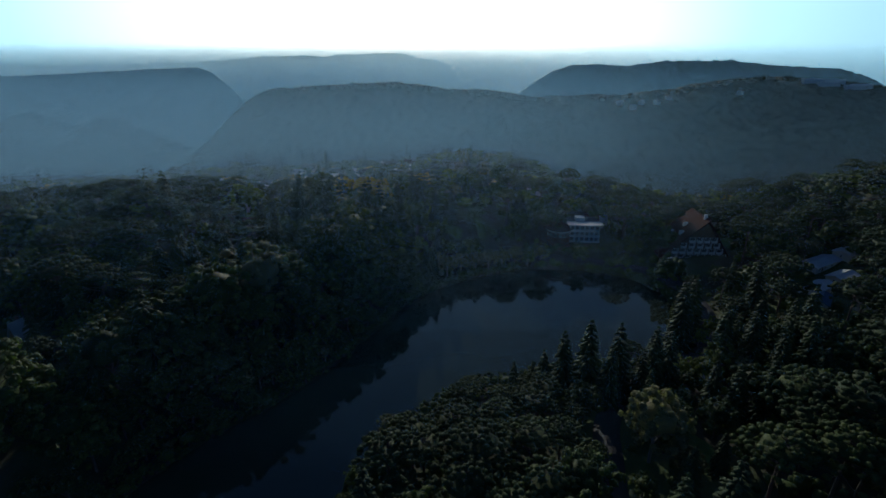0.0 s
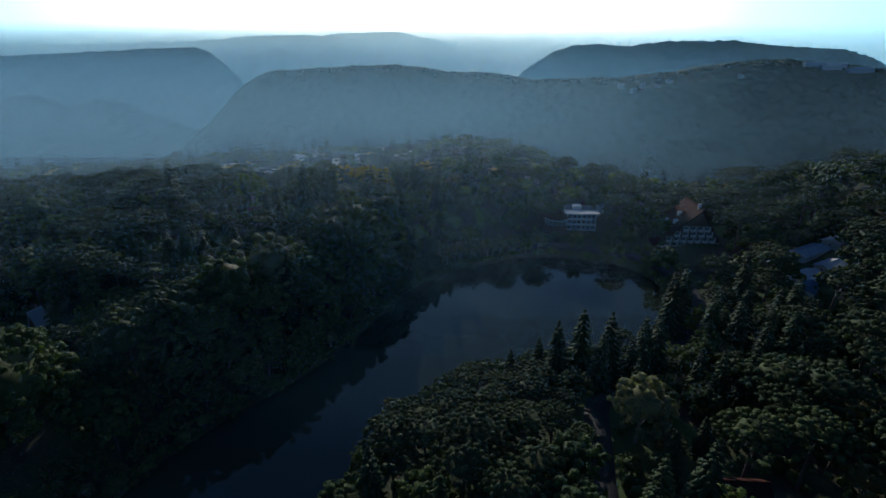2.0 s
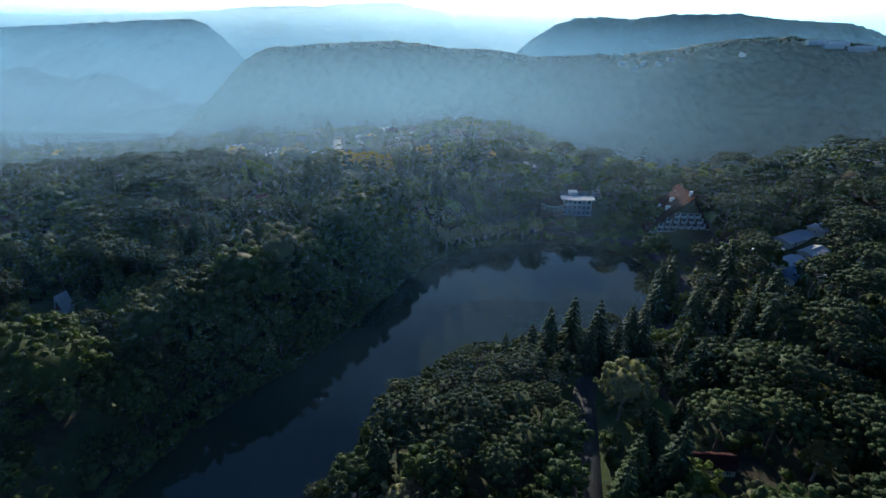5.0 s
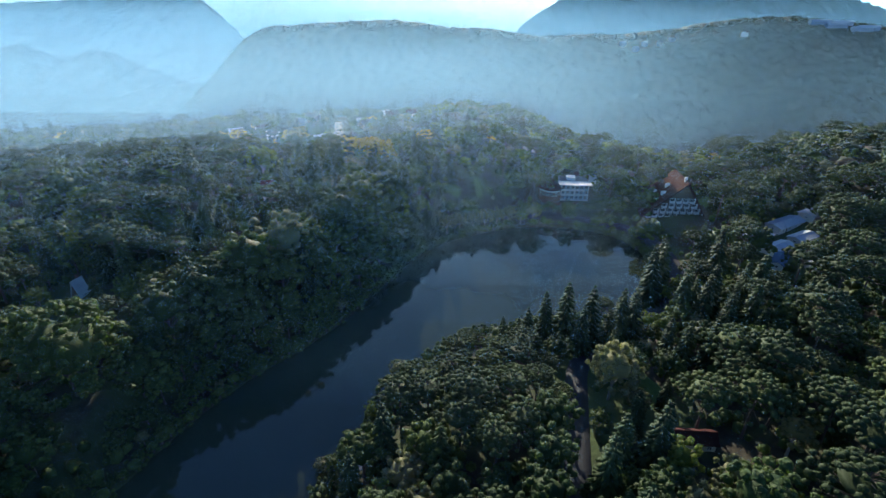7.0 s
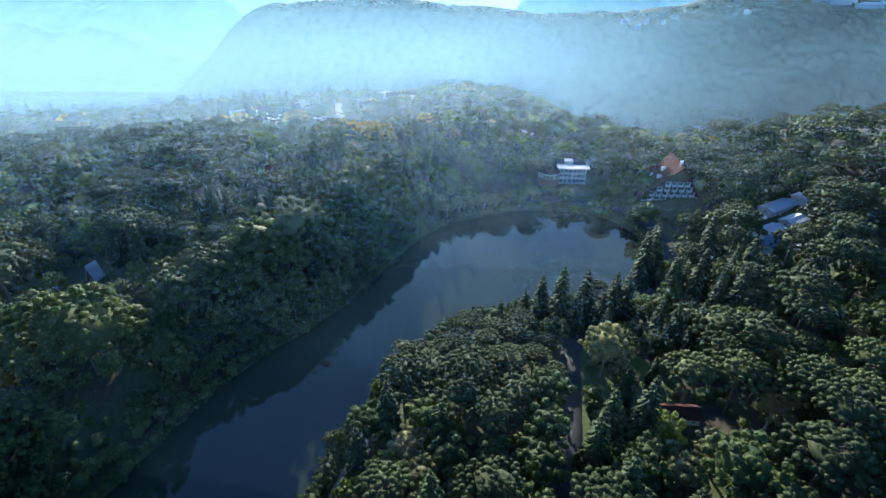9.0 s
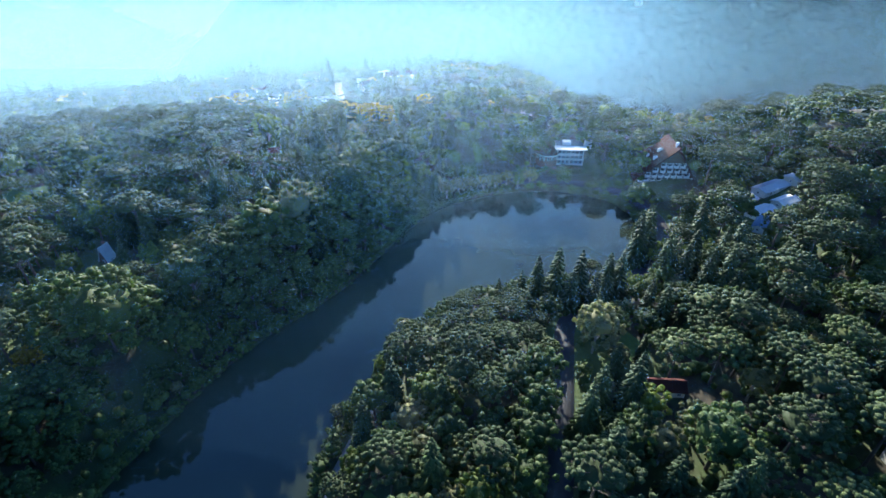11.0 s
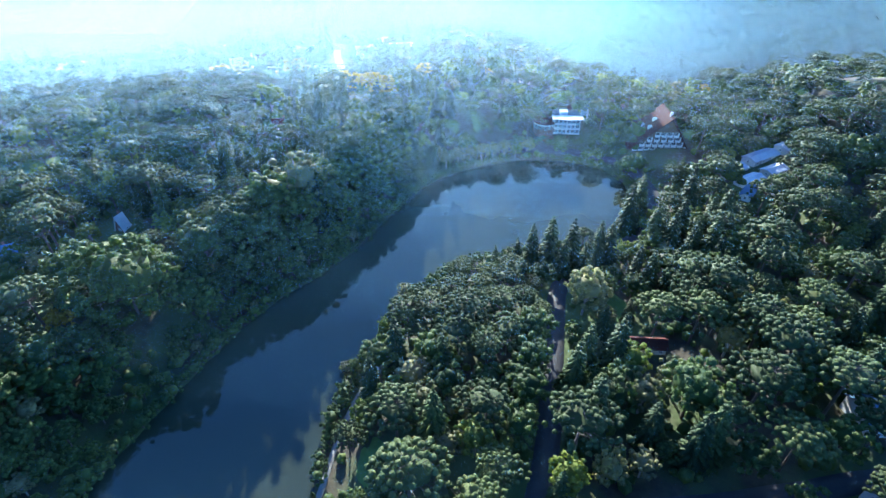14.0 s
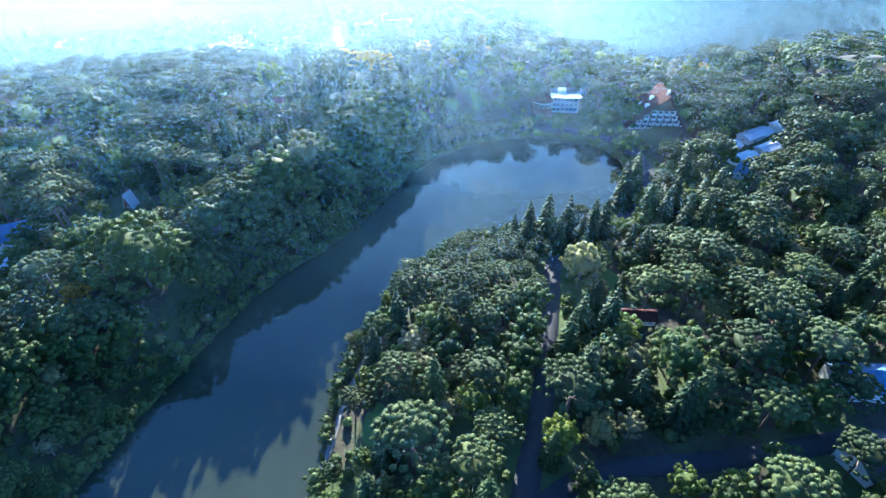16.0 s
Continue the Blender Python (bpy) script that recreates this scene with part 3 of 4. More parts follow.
N = 26000
cand = np.stack([rng.uniform(-420, 420, N), rng.uniform(-20, 560, N)], 1)
width = 75 + 0.95 * np.maximum(cand[:, 1] + 45, 0)
keep = np.abs(cand[:, 0]) < width
cand = cand[keep]
ld, rd = lake_distance(cand[:, 0], cand[:, 1]), np.minimum(line_distance(LANE_LINE, cand[:, 0], cand[:, 1]), line_distance(SIDE_LINE, cand[:, 0], cand[:, 1]))
pd = np.minimum(line_distance(PATH_LINE, cand[:, 0], cand[:, 1]) + 2.2, line_distance(STREET_LINE, cand[:, 0], cand[:, 1]) - 6)
ok = (ld > np.where((cand[:, 0] > -30) & (cand[:, 0] < 45) & (cand[:, 1] > 105) & (cand[:, 1] < 160), 9.0, 3.0)) & (rd > 6.0) & (pd > 4.0)
for cx, cy, cr in CLEAR:
    ok &= np.hypot(cand[:, 0] - cx, cand[:, 1] - cy) > cr
cand = cand[ok]
order = np.argsort(np.hypot(cand[:, 0], cand[:, 1] + 40))
cells = {}
for x, y, g in taken:
    cells.setdefault((int(x // 10), int(y // 10)), []).append((x, y, g))
for x, y in cand[order]:
    kind = choose(x, y, rng.random())
    gap = dict(pine=10.5, broad=6.4, fir=5.0, cypress=4).get(kind, 6.4) * (1.2 if y > 300 else 1.0)
    if -25 < x < 36 and 78 < y < 150:
        gap *= 0.72
    i, j = int(x // 10), int(y // 10)
    near = [q for a in (-1, 0, 1) for b in (-1, 0, 1) for q in cells.get((i + a, j + b), ())]
    if any((x - a) ** 2 + (y - b) ** 2 < (0.5 * (gap + g)) ** 2 for a, b, g in near):
        continue
    cells.setdefault((i, j), []).append((x, y, gap))
    lo, hi = KINDS[kind].sizes
    s = rng.uniform(lo, hi) * (1 + 0.27 * math.sin(x / 15 + 1.4 * math.sin(y / 21)) * math.sin(y / 17 + 1.2 * math.sin(x / 24)))
    if -200 < x < -10 and y > 345 and kind != "fir":
        s *= 0.62
    s = min(s, 1.2 if y < 240 else 1.0)
    if y > 390 and x > -10 or -30 < x < 36 and 104 < y < 150:
        s *= 0.8
    if -75 < x < 0 and 225 < y < 300:
        s *= 1.18
    if -25 < x < 75 and 78 < y < 150:
        s *= 0.72 + 0.12 * math.cos(min(x - 8, 30) / 20) * math.cos((y - 108) / 26)
    if count[kind] < FULL[kind]:
        count[kind] += 1
        KINDS[kind].plant(x, y, s, rng)
    else:
        far_trees.append((kind, x, y, s))

# low undergrowth that fills the gaps between the nearer trees
M = 5200
ux, uy = rng.uniform(-230, 230, M), rng.uniform(-15, 330, M)
good = (lake_distance(ux, uy) > 2.5) & (line_distance(LANE_LINE, ux, uy) > 5.5) & (line_distance(SIDE_LINE, ux, uy) > 5) & (line_distance(PATH_LINE, ux, uy) > 3)
for cx, cy, cr in CLEAR:
    good &= np.hypot(ux - cx, uy - cy) > cr
ux, uy = ux[good], uy[good]
uz = terrain(ux, uy)
pieces = []
for x, y, z in zip(ux, uy, uz):
    q = rng.uniform(1.2, 2.8)
    pieces.append(tuft(rng, (x, y, z + q * 0.5), (0, 0, 0.8), q, 8, 0.5, rng.uniform(0.8, 1.5), 1.2, 1))
under = new("undergrowth", mesh_of("undergrowth", *gather(pieces), LEAF_BROAD, True))
tagged(under, "dark leafy undergrowth between the trunks", "undergrowth", kind="stuff")

# the woods past them, joined kind by kind
for kind, K in KINDS.items():
    mine = [q for q in far_trees if q[0] == kind]
    if not mine:
        continue
    zs = terrain(np.array([q[1] for q in mine]), np.array([q[2] for q in mine]))
    pieces = []
    for (_, x, y, s), z in zip(mine, zs):
        v, f = K.far[int(rng.integers(len(K.far)))]
        a = rng.uniform(0, 6.28)
        c, sn = math.cos(a) * s, math.sin(a) * s
        pieces.append((np.stack([v[:, 0] * c - v[:, 1] * sn + x, v[:, 0] * sn + v[:, 1] * c + y, v[:, 2] * s * rng.uniform(0.9, 1.1) + z], 1), f))
    wood = new("far_wood", mesh_of("far_wood", *gather(pieces), K.leaf, True))
    tagged(wood, K.label.replace("tree", "trees") + ", far off in the wood", "woodland", kind="stuff")


# ---- buildings ----
PLASTER = plain("white_plaster", (0.62, 0.62, 0.6), (0.8, 0.8, 0.78), 0.8, 0.8, 0, 0.15, 0.01)
CREAM = plain("cream_plaster", (0.5, 0.45, 0.36), (0.66, 0.6, 0.5), 0.8, 0.8, 0, 0.15, 0.01)
TEAL = plain("teal_cladding", (0.16, 0.3, 0.36), (0.26, 0.42, 0.48), 0.6, 0.6, 0, 0.1, 0.01)
BROWN = plain("brown_timber", (0.07, 0.045, 0.03), (0.16, 0.1, 0.065), 1.5, 0.8, 0, 0.4, 0.02)
BRICKY = plain("red_brown_wall", (0.16, 0.07, 0.05), (0.26, 0.12, 0.085), 1.0, 0.85, 0, 0.3, 0.02)
GLASS = plain("dark_glass", (0.02, 0.025, 0.03), (0.04, 0.05, 0.06), 0.5, 0.08, 0, 0.0)


def roof_material(name, low, high, rough=0.85, metal=0.0, wave=2.4):
    """Tiles or ribbed sheet: courses across the slope, with stains."""
    m, n, l, p = nodes_of(name)
    col = ramp(n, l, mixed(n, l, noise_of(n, l, 0.5), noise_of(n, l, 6.0, 2), 0.4), [(0.3, low), (0.7, high)])
    l.new(col, p.inputs["Base Color"])
    co, w = n.new("ShaderNodeTexCoord"), n.new("ShaderNodeTexWave")
    w.inputs["Scale"].default_value = wave
    l.new(co.outputs["Object"], w.inputs["Vector"])
    p.inputs["Roughness"].default_value, p.inputs["Metallic"].default_value = rough, metal
    p.inputs["Specular IOR Level"].default_value = 0.1
    bumped(n, l, w.outputs["Fac"], 0.4, 0.05, p)
    return m


RED_TILE = roof_material("red_roof_tiles", (0.045, 0.017, 0.016), (0.078, 0.03, 0.027), 0.9)
GREY_TILE = roof_material("grey_roof_tiles", (0.1, 0.1, 0.11), (0.2, 0.2, 0.21))
PALE_TILE = roof_material("pale_shingles", (0.5, 0.46, 0.44), (0.72, 0.68, 0.65), 0.8)
BLUE_SHEET = roof_material("blue_sheet_roof", (0.05, 0.11, 0.2), (0.1, 0.19, 0.31), 0.65, 0.1, 1.2)
PALE_SHEET = roof_material("pale_sheet_roof", (0.42, 0.46, 0.5), (0.62, 0.66, 0.7), 0.5, 0.1, 1.2)
DARK_SHEET = roof_material("dark_sheet_roof", (0.03, 0.035, 0.04), (0.07, 0.075, 0.085), 0.5, 0.2, 1.2)


def box_in(bm, x0, x1, y0, y1, z0, z1, bevel=0.0):
    m = Matrix.LocRotScale(((x0 + x1) / 2, (y0 + y1) / 2, (z0 + z1) / 2), None, (x1 - x0, y1 - y0, z1 - z0))
    made = bmesh.ops.create_cube(bm, size=1.0, matrix=m)
    if bevel:
        bmesh.ops.bevel(bm, geom=list({e for v in made["verts"] for e in v.link_edges}), offset=bevel, segments=1, affect="EDGES")
    return bm


def box_mesh(*b, bevel=0.0):
    return box_in(bmesh.new(), *b, bevel=bevel)


def prism(points, y0, y1):
    """A solid with the outline points (x, z), from y0 to y1."""
    bm = bmesh.new()
    a, b = [bm.verts.new((x, y0, z)) for x, z in points], [bm.verts.new((x, y1, z)) for x, z in points]
    bm.faces.new(a)
    bm.faces.new(b[::-1])
    for i in range(len(a)):
        j = (i + 1) % len(a)
        bm.faces.new((a[i], b[i], b[j], a[j]))
    return bm


def window_on(parent, x, y, z, w, h, side="front", frame_mat=None):
    """A framed window with glass set back, on a front or left wall."""
    frame_mat = frame_mat or PLASTER
    bm = bmesh.new()
    for a, b, c, d in ((-w / 2, w / 2, 0, 0.14), (-w / 2, w / 2, h - 0.14, h), (-w / 2, -w / 2 + 0.14, 0.14, h - 0.14), (w / 2 - 0.14, w / 2, 0.14, h - 0.14), (-0.05, 0.05, 0.14, h - 0.14)):
        box_in(bm, a, b, -0.1, 0.06, c, d)
    win = part("window", bm, frame_mat, parent)
    win.matrix_basis = pose(x, y, z, 0, 0, 0 if side == "front" else -90)
    part("pane", box_mesh(-w / 2 + 0.1, w / 2 - 0.1, -0.03, 0.03, 0.1, h - 0.1), GLASS, win)
    return win


def house(name, x, y, turn, w, d, h, rise, wall, roof, label, cols=3, rows=1, over=0.6, chimney=True, z=None, category="house", group="houses of the village"):
    """A gabled house: ridge along its width, eaves to the front."""
    root = new(name)
    root.matrix_basis = pose(x, y, spot(x, y) if z is None else z, 0, 0, turn)
    tagged(root, label, category, group)
    part("wall", prism([(-d / 2, -3), (d / 2, -3), (d / 2, h), (0, h + rise), (-d / 2, h)], -w / 2, w / 2), wall, root).matrix_basis = pose(0, 0, 0, 0, 0, 90)
    t, run = 0.22, d / 2 + over
    drop = rise * over / (d / 2)
    for s in (-1, 1):
        bm = prism([(0, h + rise + 0.05), (s * run, h - drop + 0.05), (s * run, h - drop + 0.05 + t), (0, h + rise + 0.05 + t)], -w / 2 - over, w / 2 + over)
        part("roof", bm, roof, root).matrix_basis = pose(0, 0, 0, 0, 0, 90)
    bm = box_mesh(-w / 2 - over, w / 2 + over, -0.16, 0.16, h + rise + t - 0.02, h + rise + t + 0.14)
    part("ridge_cap", bm, roof, root)
    for r in range(rows):
        for c in range(cols):
            window_on(root, -w / 2 + w * (c + 0.5) / cols, -d / 2, 1.0 + r * 2.7, min(1.4, w / cols * 0.6), 1.2)
        window_on(root, -w / 2, 0.0, 1.0 + r * 2.7, 1.2, 1.2, "left")
    door = part("door", box_mesh(-w / 2 + w * 1.0 / cols - 0.45, -w / 2 + w * 1.0 / cols + 0.45, -d / 2 - 0.07, -d / 2 + 0.02, 0, 2.05), BROWN, root)
    if chimney:
        bm = box_mesh(w * 0.22, w * 0.22 + 0.7, 0.4, 1.1, h + rise * 0.5, h + rise + 1.1)
        part("chimney", box_in(bm, w * 0.22 - 0.08, w * 0.22 + 0.78, 0.32, 1.18, h + rise + 1.1, h + rise + 1.25), BRICKY, root)
    return root


def gable_hotel(x, y, z, turn):
    """The big lodge: a lopsided gable full of white balconies under a red roof."""
    root = new("hotel")
    root.matrix_basis = pose(x, y, z, 0, 0, turn)
    tagged(root, "gabled hotel with rows of white balconies and red tiled roof", "hotel")
    L, R, A, H = -20.0, 11.5, 0.0, 19.0
    part("wall", prism([(L + 1.2, -3), (R - 0.8, -3), (R - 0.8, 1.5), (A, H - 1.2), (L + 1.2, 1.5)], 0, 22), BROWN, root)
    for s, e in ((L, 0.6), (R, 0.6)):
        n = Vector((e - H, 0, s - A)).normalized()
        bm = prism([(A, H), (s, e), (s + (0.35 if s < 0 else -0.35) * 0, e + 0.5), (A, H + 0.6)], -1.8, 23)
        part("roof", bm, RED_TILE, root)
    part("ridge_cap", box_mesh(-0.3, 0.3, -1.9, 23.1, H + 0.45, H + 0.8), RED_TILE, root)
    bays = ((0.2, -18.0, 10.2), (3.0, -14.6, 8.4), (5.8, -11.4, 6.9), (8.6, -7.6, 5.2))
    for fz, a, b in bays:
        k = int((b - a) / 3.1)
        for c in range(k):
            cx = a + (b - a) * (c + 0.5) / k
            bm = box_mesh(cx - 1.15, cx + 1.15, -1.45, 0.0, fz, fz + 0.16)
            for q in ((cx - 1.15, cx + 1.15, -1.45, -1.33, fz + 0.16, fz + 1.1), (cx - 1.15, cx - 1.05, -1.33, 0, fz + 0.16, fz + 1.1), (cx + 1.05, cx + 1.15, -1.33, 0, fz + 0.16, fz + 1.1),
                      (cx + 1.28, cx + 1.42, -0.9, 0, fz, fz + 2.5)):
                box_in(bm, *q)
            part("balcony", bm, PLASTER, root, "white plastered balcony")
            window_on(root, cx, 0.0, fz + 0.2, 1.9, 2.0)
    for k, (dx, dy) in enumerate(((-9, 6), (-6, 11), (-11, 14))):
        hz = H + (dx - A) * (H - 0.6) / (A - L) + 0.3
        part("dormer", prism([(dx - 1, hz - 0.8), (dx + 0.9, hz + 0.2), (dx + 0.9, hz + 1.5), (dx - 1, hz + 1.3)], dy - 0.9, dy + 0.9), PLASTER, root, "white roof dormer")
    part("chimney", box_mesh(-0.9, 0.3, 3, 4.2, H - 2, H + 2.2), PLASTER, root)
    return root


def lake_lodge(x, y, z, turn):
    """The white lodge over the lake: banded storeys, flat roof, a round red-brown wing."""
    root = new("lakeside_lodge")
    root.matrix_basis = pose(x, y, z, 0, 0, turn)
    tagged(root, "white lakeside lodge with glazed teal storeys and a round wing", "hotel")
    part("wall", box_mesh(-9, 9, 0, 14, -4, 10.4), TEAL, root, "teal clad storeys")
    part("balcony", box_mesh(-9.3, 6.0, -1.9, -0.2, 6.5, 6.75, bevel=0.04), PLASTER, root, "white balcony slab")
    part("balustrade", box_mesh(-9.3, 6.0, -1.9, -1.78, 6.75, 7.7), PLASTER, root, "white balcony rail")
    for k, fz in enumerate((-0.2, 3.2, 10.0)):
        part("band", box_mesh(-9.5, 9.5, -0.9 + 0.15 * k, 14.3, fz, fz + 0.4, bevel=0.05), PLASTER, root, "white floor band")
    for fz in (0.5, 3.9, 7.3):
        for c in range(6):
            window_on(root, -7.5 + 3.0 * c, 0.0, fz, 2.2, 2.3)
        for c in (0, 3, 6):
            part("post", box_mesh(-9.1 + 3.0 * c, -8.8 + 3.0 * c, -0.6, -0.35, fz - 0.2, fz + 2.75), PLASTER, root)
    bm = bmesh.new()
    for k in range(12):
        a, b = -10.8 + 1.8 * k, -9.0 + 1.8 * k
        box_in(bm, a, b, -2.4 - 1.2 * math.sin(math.pi * (k + 0.5) / 12), 4.2, 10.45 + 0.02 * (k % 2), 11.0 + 0.02 * (k % 2))
    part("roof", bm, PLASTER, root, "flat white roof with a bowed front edge")
    part("rear_flat", box_mesh(-9.6, 9.6, 4.2, 15, 10.42, 10.7), GREY_TILE, root, "grey flat roof behind")
    part("roof_house", box_mesh(-5.0, 0.5, 5, 10, 11.0, 13.0, bevel=0.1), PLASTER, root, "white rooftop room")
    bm = bmesh.new()
    bmesh.ops.create_cone(bm, cap_ends=True, segments=28, radius1=7.6, radius2=7.6, depth=11.5, matrix=Matrix.Translation((-15.5, 3, 1.6)))
    part("round_wing", bm, BRICKY, root, "round red-brown wing")
    bm = bmesh.new()
    bmesh.ops.create_cone(bm, cap_ends=True, segments=28, radius1=8.6, radius2=0.8, depth=4.4, matrix=Matrix.Translation((-15.5, 3, 9.55)))
    part("wing_roof", bm, RED_TILE, root, "low red cone roof")
    for k in range(7):
        a = radians(200 + 23 * k)
        w = window_on(root, -15.5 + 7.6 * math.cos(a), 3 + 7.6 * math.sin(a), 3.6, 1.5, 2.2)
        w.matrix_basis = pose(-15.5 + 7.6 * math.cos(a), 3 + 7.6 * math.sin(a), 3.6, 0, 0, math.degrees(a) + 90)
    bm = bmesh.new()
    bmesh.ops.create_cone(bm, cap_ends=True, segments=28, radius1=8.0, radius2=8.0, depth=0.45, matrix=Matrix.Translation((-15.5, 3, 6.6)))
    part("band", bm, PLASTER, root, "white band round the wing")
    part("terrace", box_mesh(-17, 7, -6.5, -0.9, -4, -1.2, bevel=0.06), BRICKY, root, "stone terrace wall")
    part("tower", box_mesh(12, 17, 14, 20, -4, 12.0), PLASTER, root, "pale stair tower")
    part("tower_roof", box_mesh(11.5, 17.5, 13.5, 20.5, 12.0, 12.4), BLUE_SHEET, root)
    part("rear_roof", prism([(3, 8.6), (15, 8.6), (9, 13.8)], 15.2, 27), RED_TILE, root, "red tiled rear roof")
    part("rear_wall", box_mesh(3.6, 14.4, 15.3, 26.6, -4, 8.6), CREAM, root)
    return root


gable_hotel(134, 245, 5.2, -4).matrix_basis @= Matrix.Diagonal((1.12, 1.0, 1.08, 1.0))
lake_lodge(78, 266, 7.5, -4).matrix_basis @= Matrix.Diagonal((0.88, 0.95, 0.95, 1.0))
house("chalet", -139, 147, 75, 3.8, 4.4, 1.6, 6.2, BRICKY, PALE_TILE, "steep chalet with a pale metal roof among the pines", 2, 1, z=13.5, category="chalet")
house("blue_roofed_hall", 136, 53, -3, 32, 11, 5.2, 3.4, PLASTER, BLUE_SHEET, "long hall with a blue sheet roof in the wood", 8, 1, category="hall", chimney=False)
house("dark_roofed_house", 116, 29, 20, 14, 10, 3.6, 3.0, PLASTER, DARK_SHEET, "low house with a dark sheet roof and white walls", 4, 1)
house("red_roofed_cabin", 68, 83.5, -4, 14, 5, 3.2, 1.8, CREAM, RED_TILE, "small cabin with a faded red tile roof", 4, 1, chimney=False, category="cabin")
house("blue_roofed_villa", -178, 124, 25, 20, 12, 5.5, 4.0, PLASTER, BLUE_SHEET, "villa with a blue and white sheet roof", 4, 2)
house("pale_roofed_shed", -172, 104, 35, 14, 8, 3.5, 1.6, CREAM, PALE_SHEET, "shed with a pale sheet roof under trees", 3, 1, chimney=False, category="shed")
for k, (x, y, tn, w, d, h, roof) in enumerate(((158, 214, 29, 20, 8, 2.8, PALE_SHEET), (181, 227, 29, 22, 8, 2.9, PALE_SHEET), (198, 233, 29, 11, 8, 3.0, PALE_SHEET), (163, 202, 29, 16, 7, 2.7, PALE_SHEET),
                                               (181, 212, 29, 14, 7, 2.8, PALE_SHEET), (156, 189, 50, 13, 5, 2.8, BLUE_SHEET), (171, 185, 25, 8, 6, 2.8, PALE_TILE))):
    house("row_house", x, y, tn, w, d, h, 1.1, PLASTER if k % 2 else CREAM, roof, "low house with a pale blue sheet roof beside pines" if roof is BLUE_SHEET else "low house with a grey-white sheet roof beside pines", 4, 1, chimney=False)
house("pale_house", -88, 226, 15, 8, 9, 7.5, 3.0, CREAM, RED_TILE, "tall cream house half hidden by trees", 2, 2)
house("long_house", -207, 315, 12, 34, 11, 6.5, 4.0, BROWN, GREY_TILE, "long dark house with a row of lit windows", 9, 2)
village = np.random.default_rng(21)
for x, y, w, roof, wall in ((-101, 411, 18, PALE_SHEET, PLASTER), (-79, 336, 10, PALE_SHEET, PLASTER), (-50, 482, 12, RED_TILE, PLASTER), (-77, 473, 12, PALE_SHEET, PLASTER), (-72, 455, 10, RED_TILE, CREAM), (-135, 470, 12, PALE_SHEET, CREAM),
                            (-168, 452, 11, RED_TILE, PLASTER), (-188, 440, 12, PALE_SHEET, PLASTER), (-150, 428, 10, GREY_TILE, PLASTER), (-60, 500, 11, PALE_SHEET, CREAM), (-30, 470, 10, RED_TILE, PLASTER), (-132, 500, 12, GREY_TILE, PLASTER), (62, 330, 12, GREY_TILE, CREAM)):
    house("village_house", x, y, village.uniform(-40, 40), w, 8, village.uniform(4, 6.5), 2.6, wall, roof, "small pale village house among garden trees", 3, 1 if w < 12 else 2)

# clearings
def lawn(x, y, rx, ry, turn, label):
    """A mown patch that drapes over the ground, with an uneven edge."""
    v, f, n = [], [], 26
    for ring in range(4):
        for k in range(n):
            a = 6.2832 * k / n
            q = ring / 3 * (1 + 0.16 * math.sin(3 * a + x) + 0.1 * math.sin(7 * a + y))
            px, py = rx * q * math.cos(a), ry * q * math.sin(a)
            c, sn = math.cos(radians(turn)), math.sin(radians(turn))
            X, Y = x + px * c - py * sn, y + px * sn + py * c
            v.append((X, Y, spot(X, Y) + (0.3 if ring < 3 else -0.3)))
    for ring in range(3):
        for k in range(n):
            f.append((ring * n + k, ring * n + (k + 1) % n, (ring + 1) * n + (k + 1) % n, (ring + 1) * n + k))
    return tagged(new("lawn", mesh_of("lawn", v, f, GRASS, True)), label, "lawn", kind="structure")


for x, y, rx, ry, tn in LAWNS:
    lawn(x, y, rx, ry, tn, "short sunlit grass in a clearing between trees")


# ---- hills behind ----
def slope_material(name, low, high):
    return plain(name, low, high, 0.04, 0.9, 0, 0.0)


LEAF_HILL = foliage("hill_leaves", (0.016, 0.026, 0.013), (0.02, 0.032, 0.015), (0.026, 0.038, 0.018), 0.35, 0.03, 0.0)
SLOPE = slope_material("wooded_slope", (0.02, 0.033, 0.017), (0.045, 0.06, 0.03))
far_rng = np.random.default_rng(3)


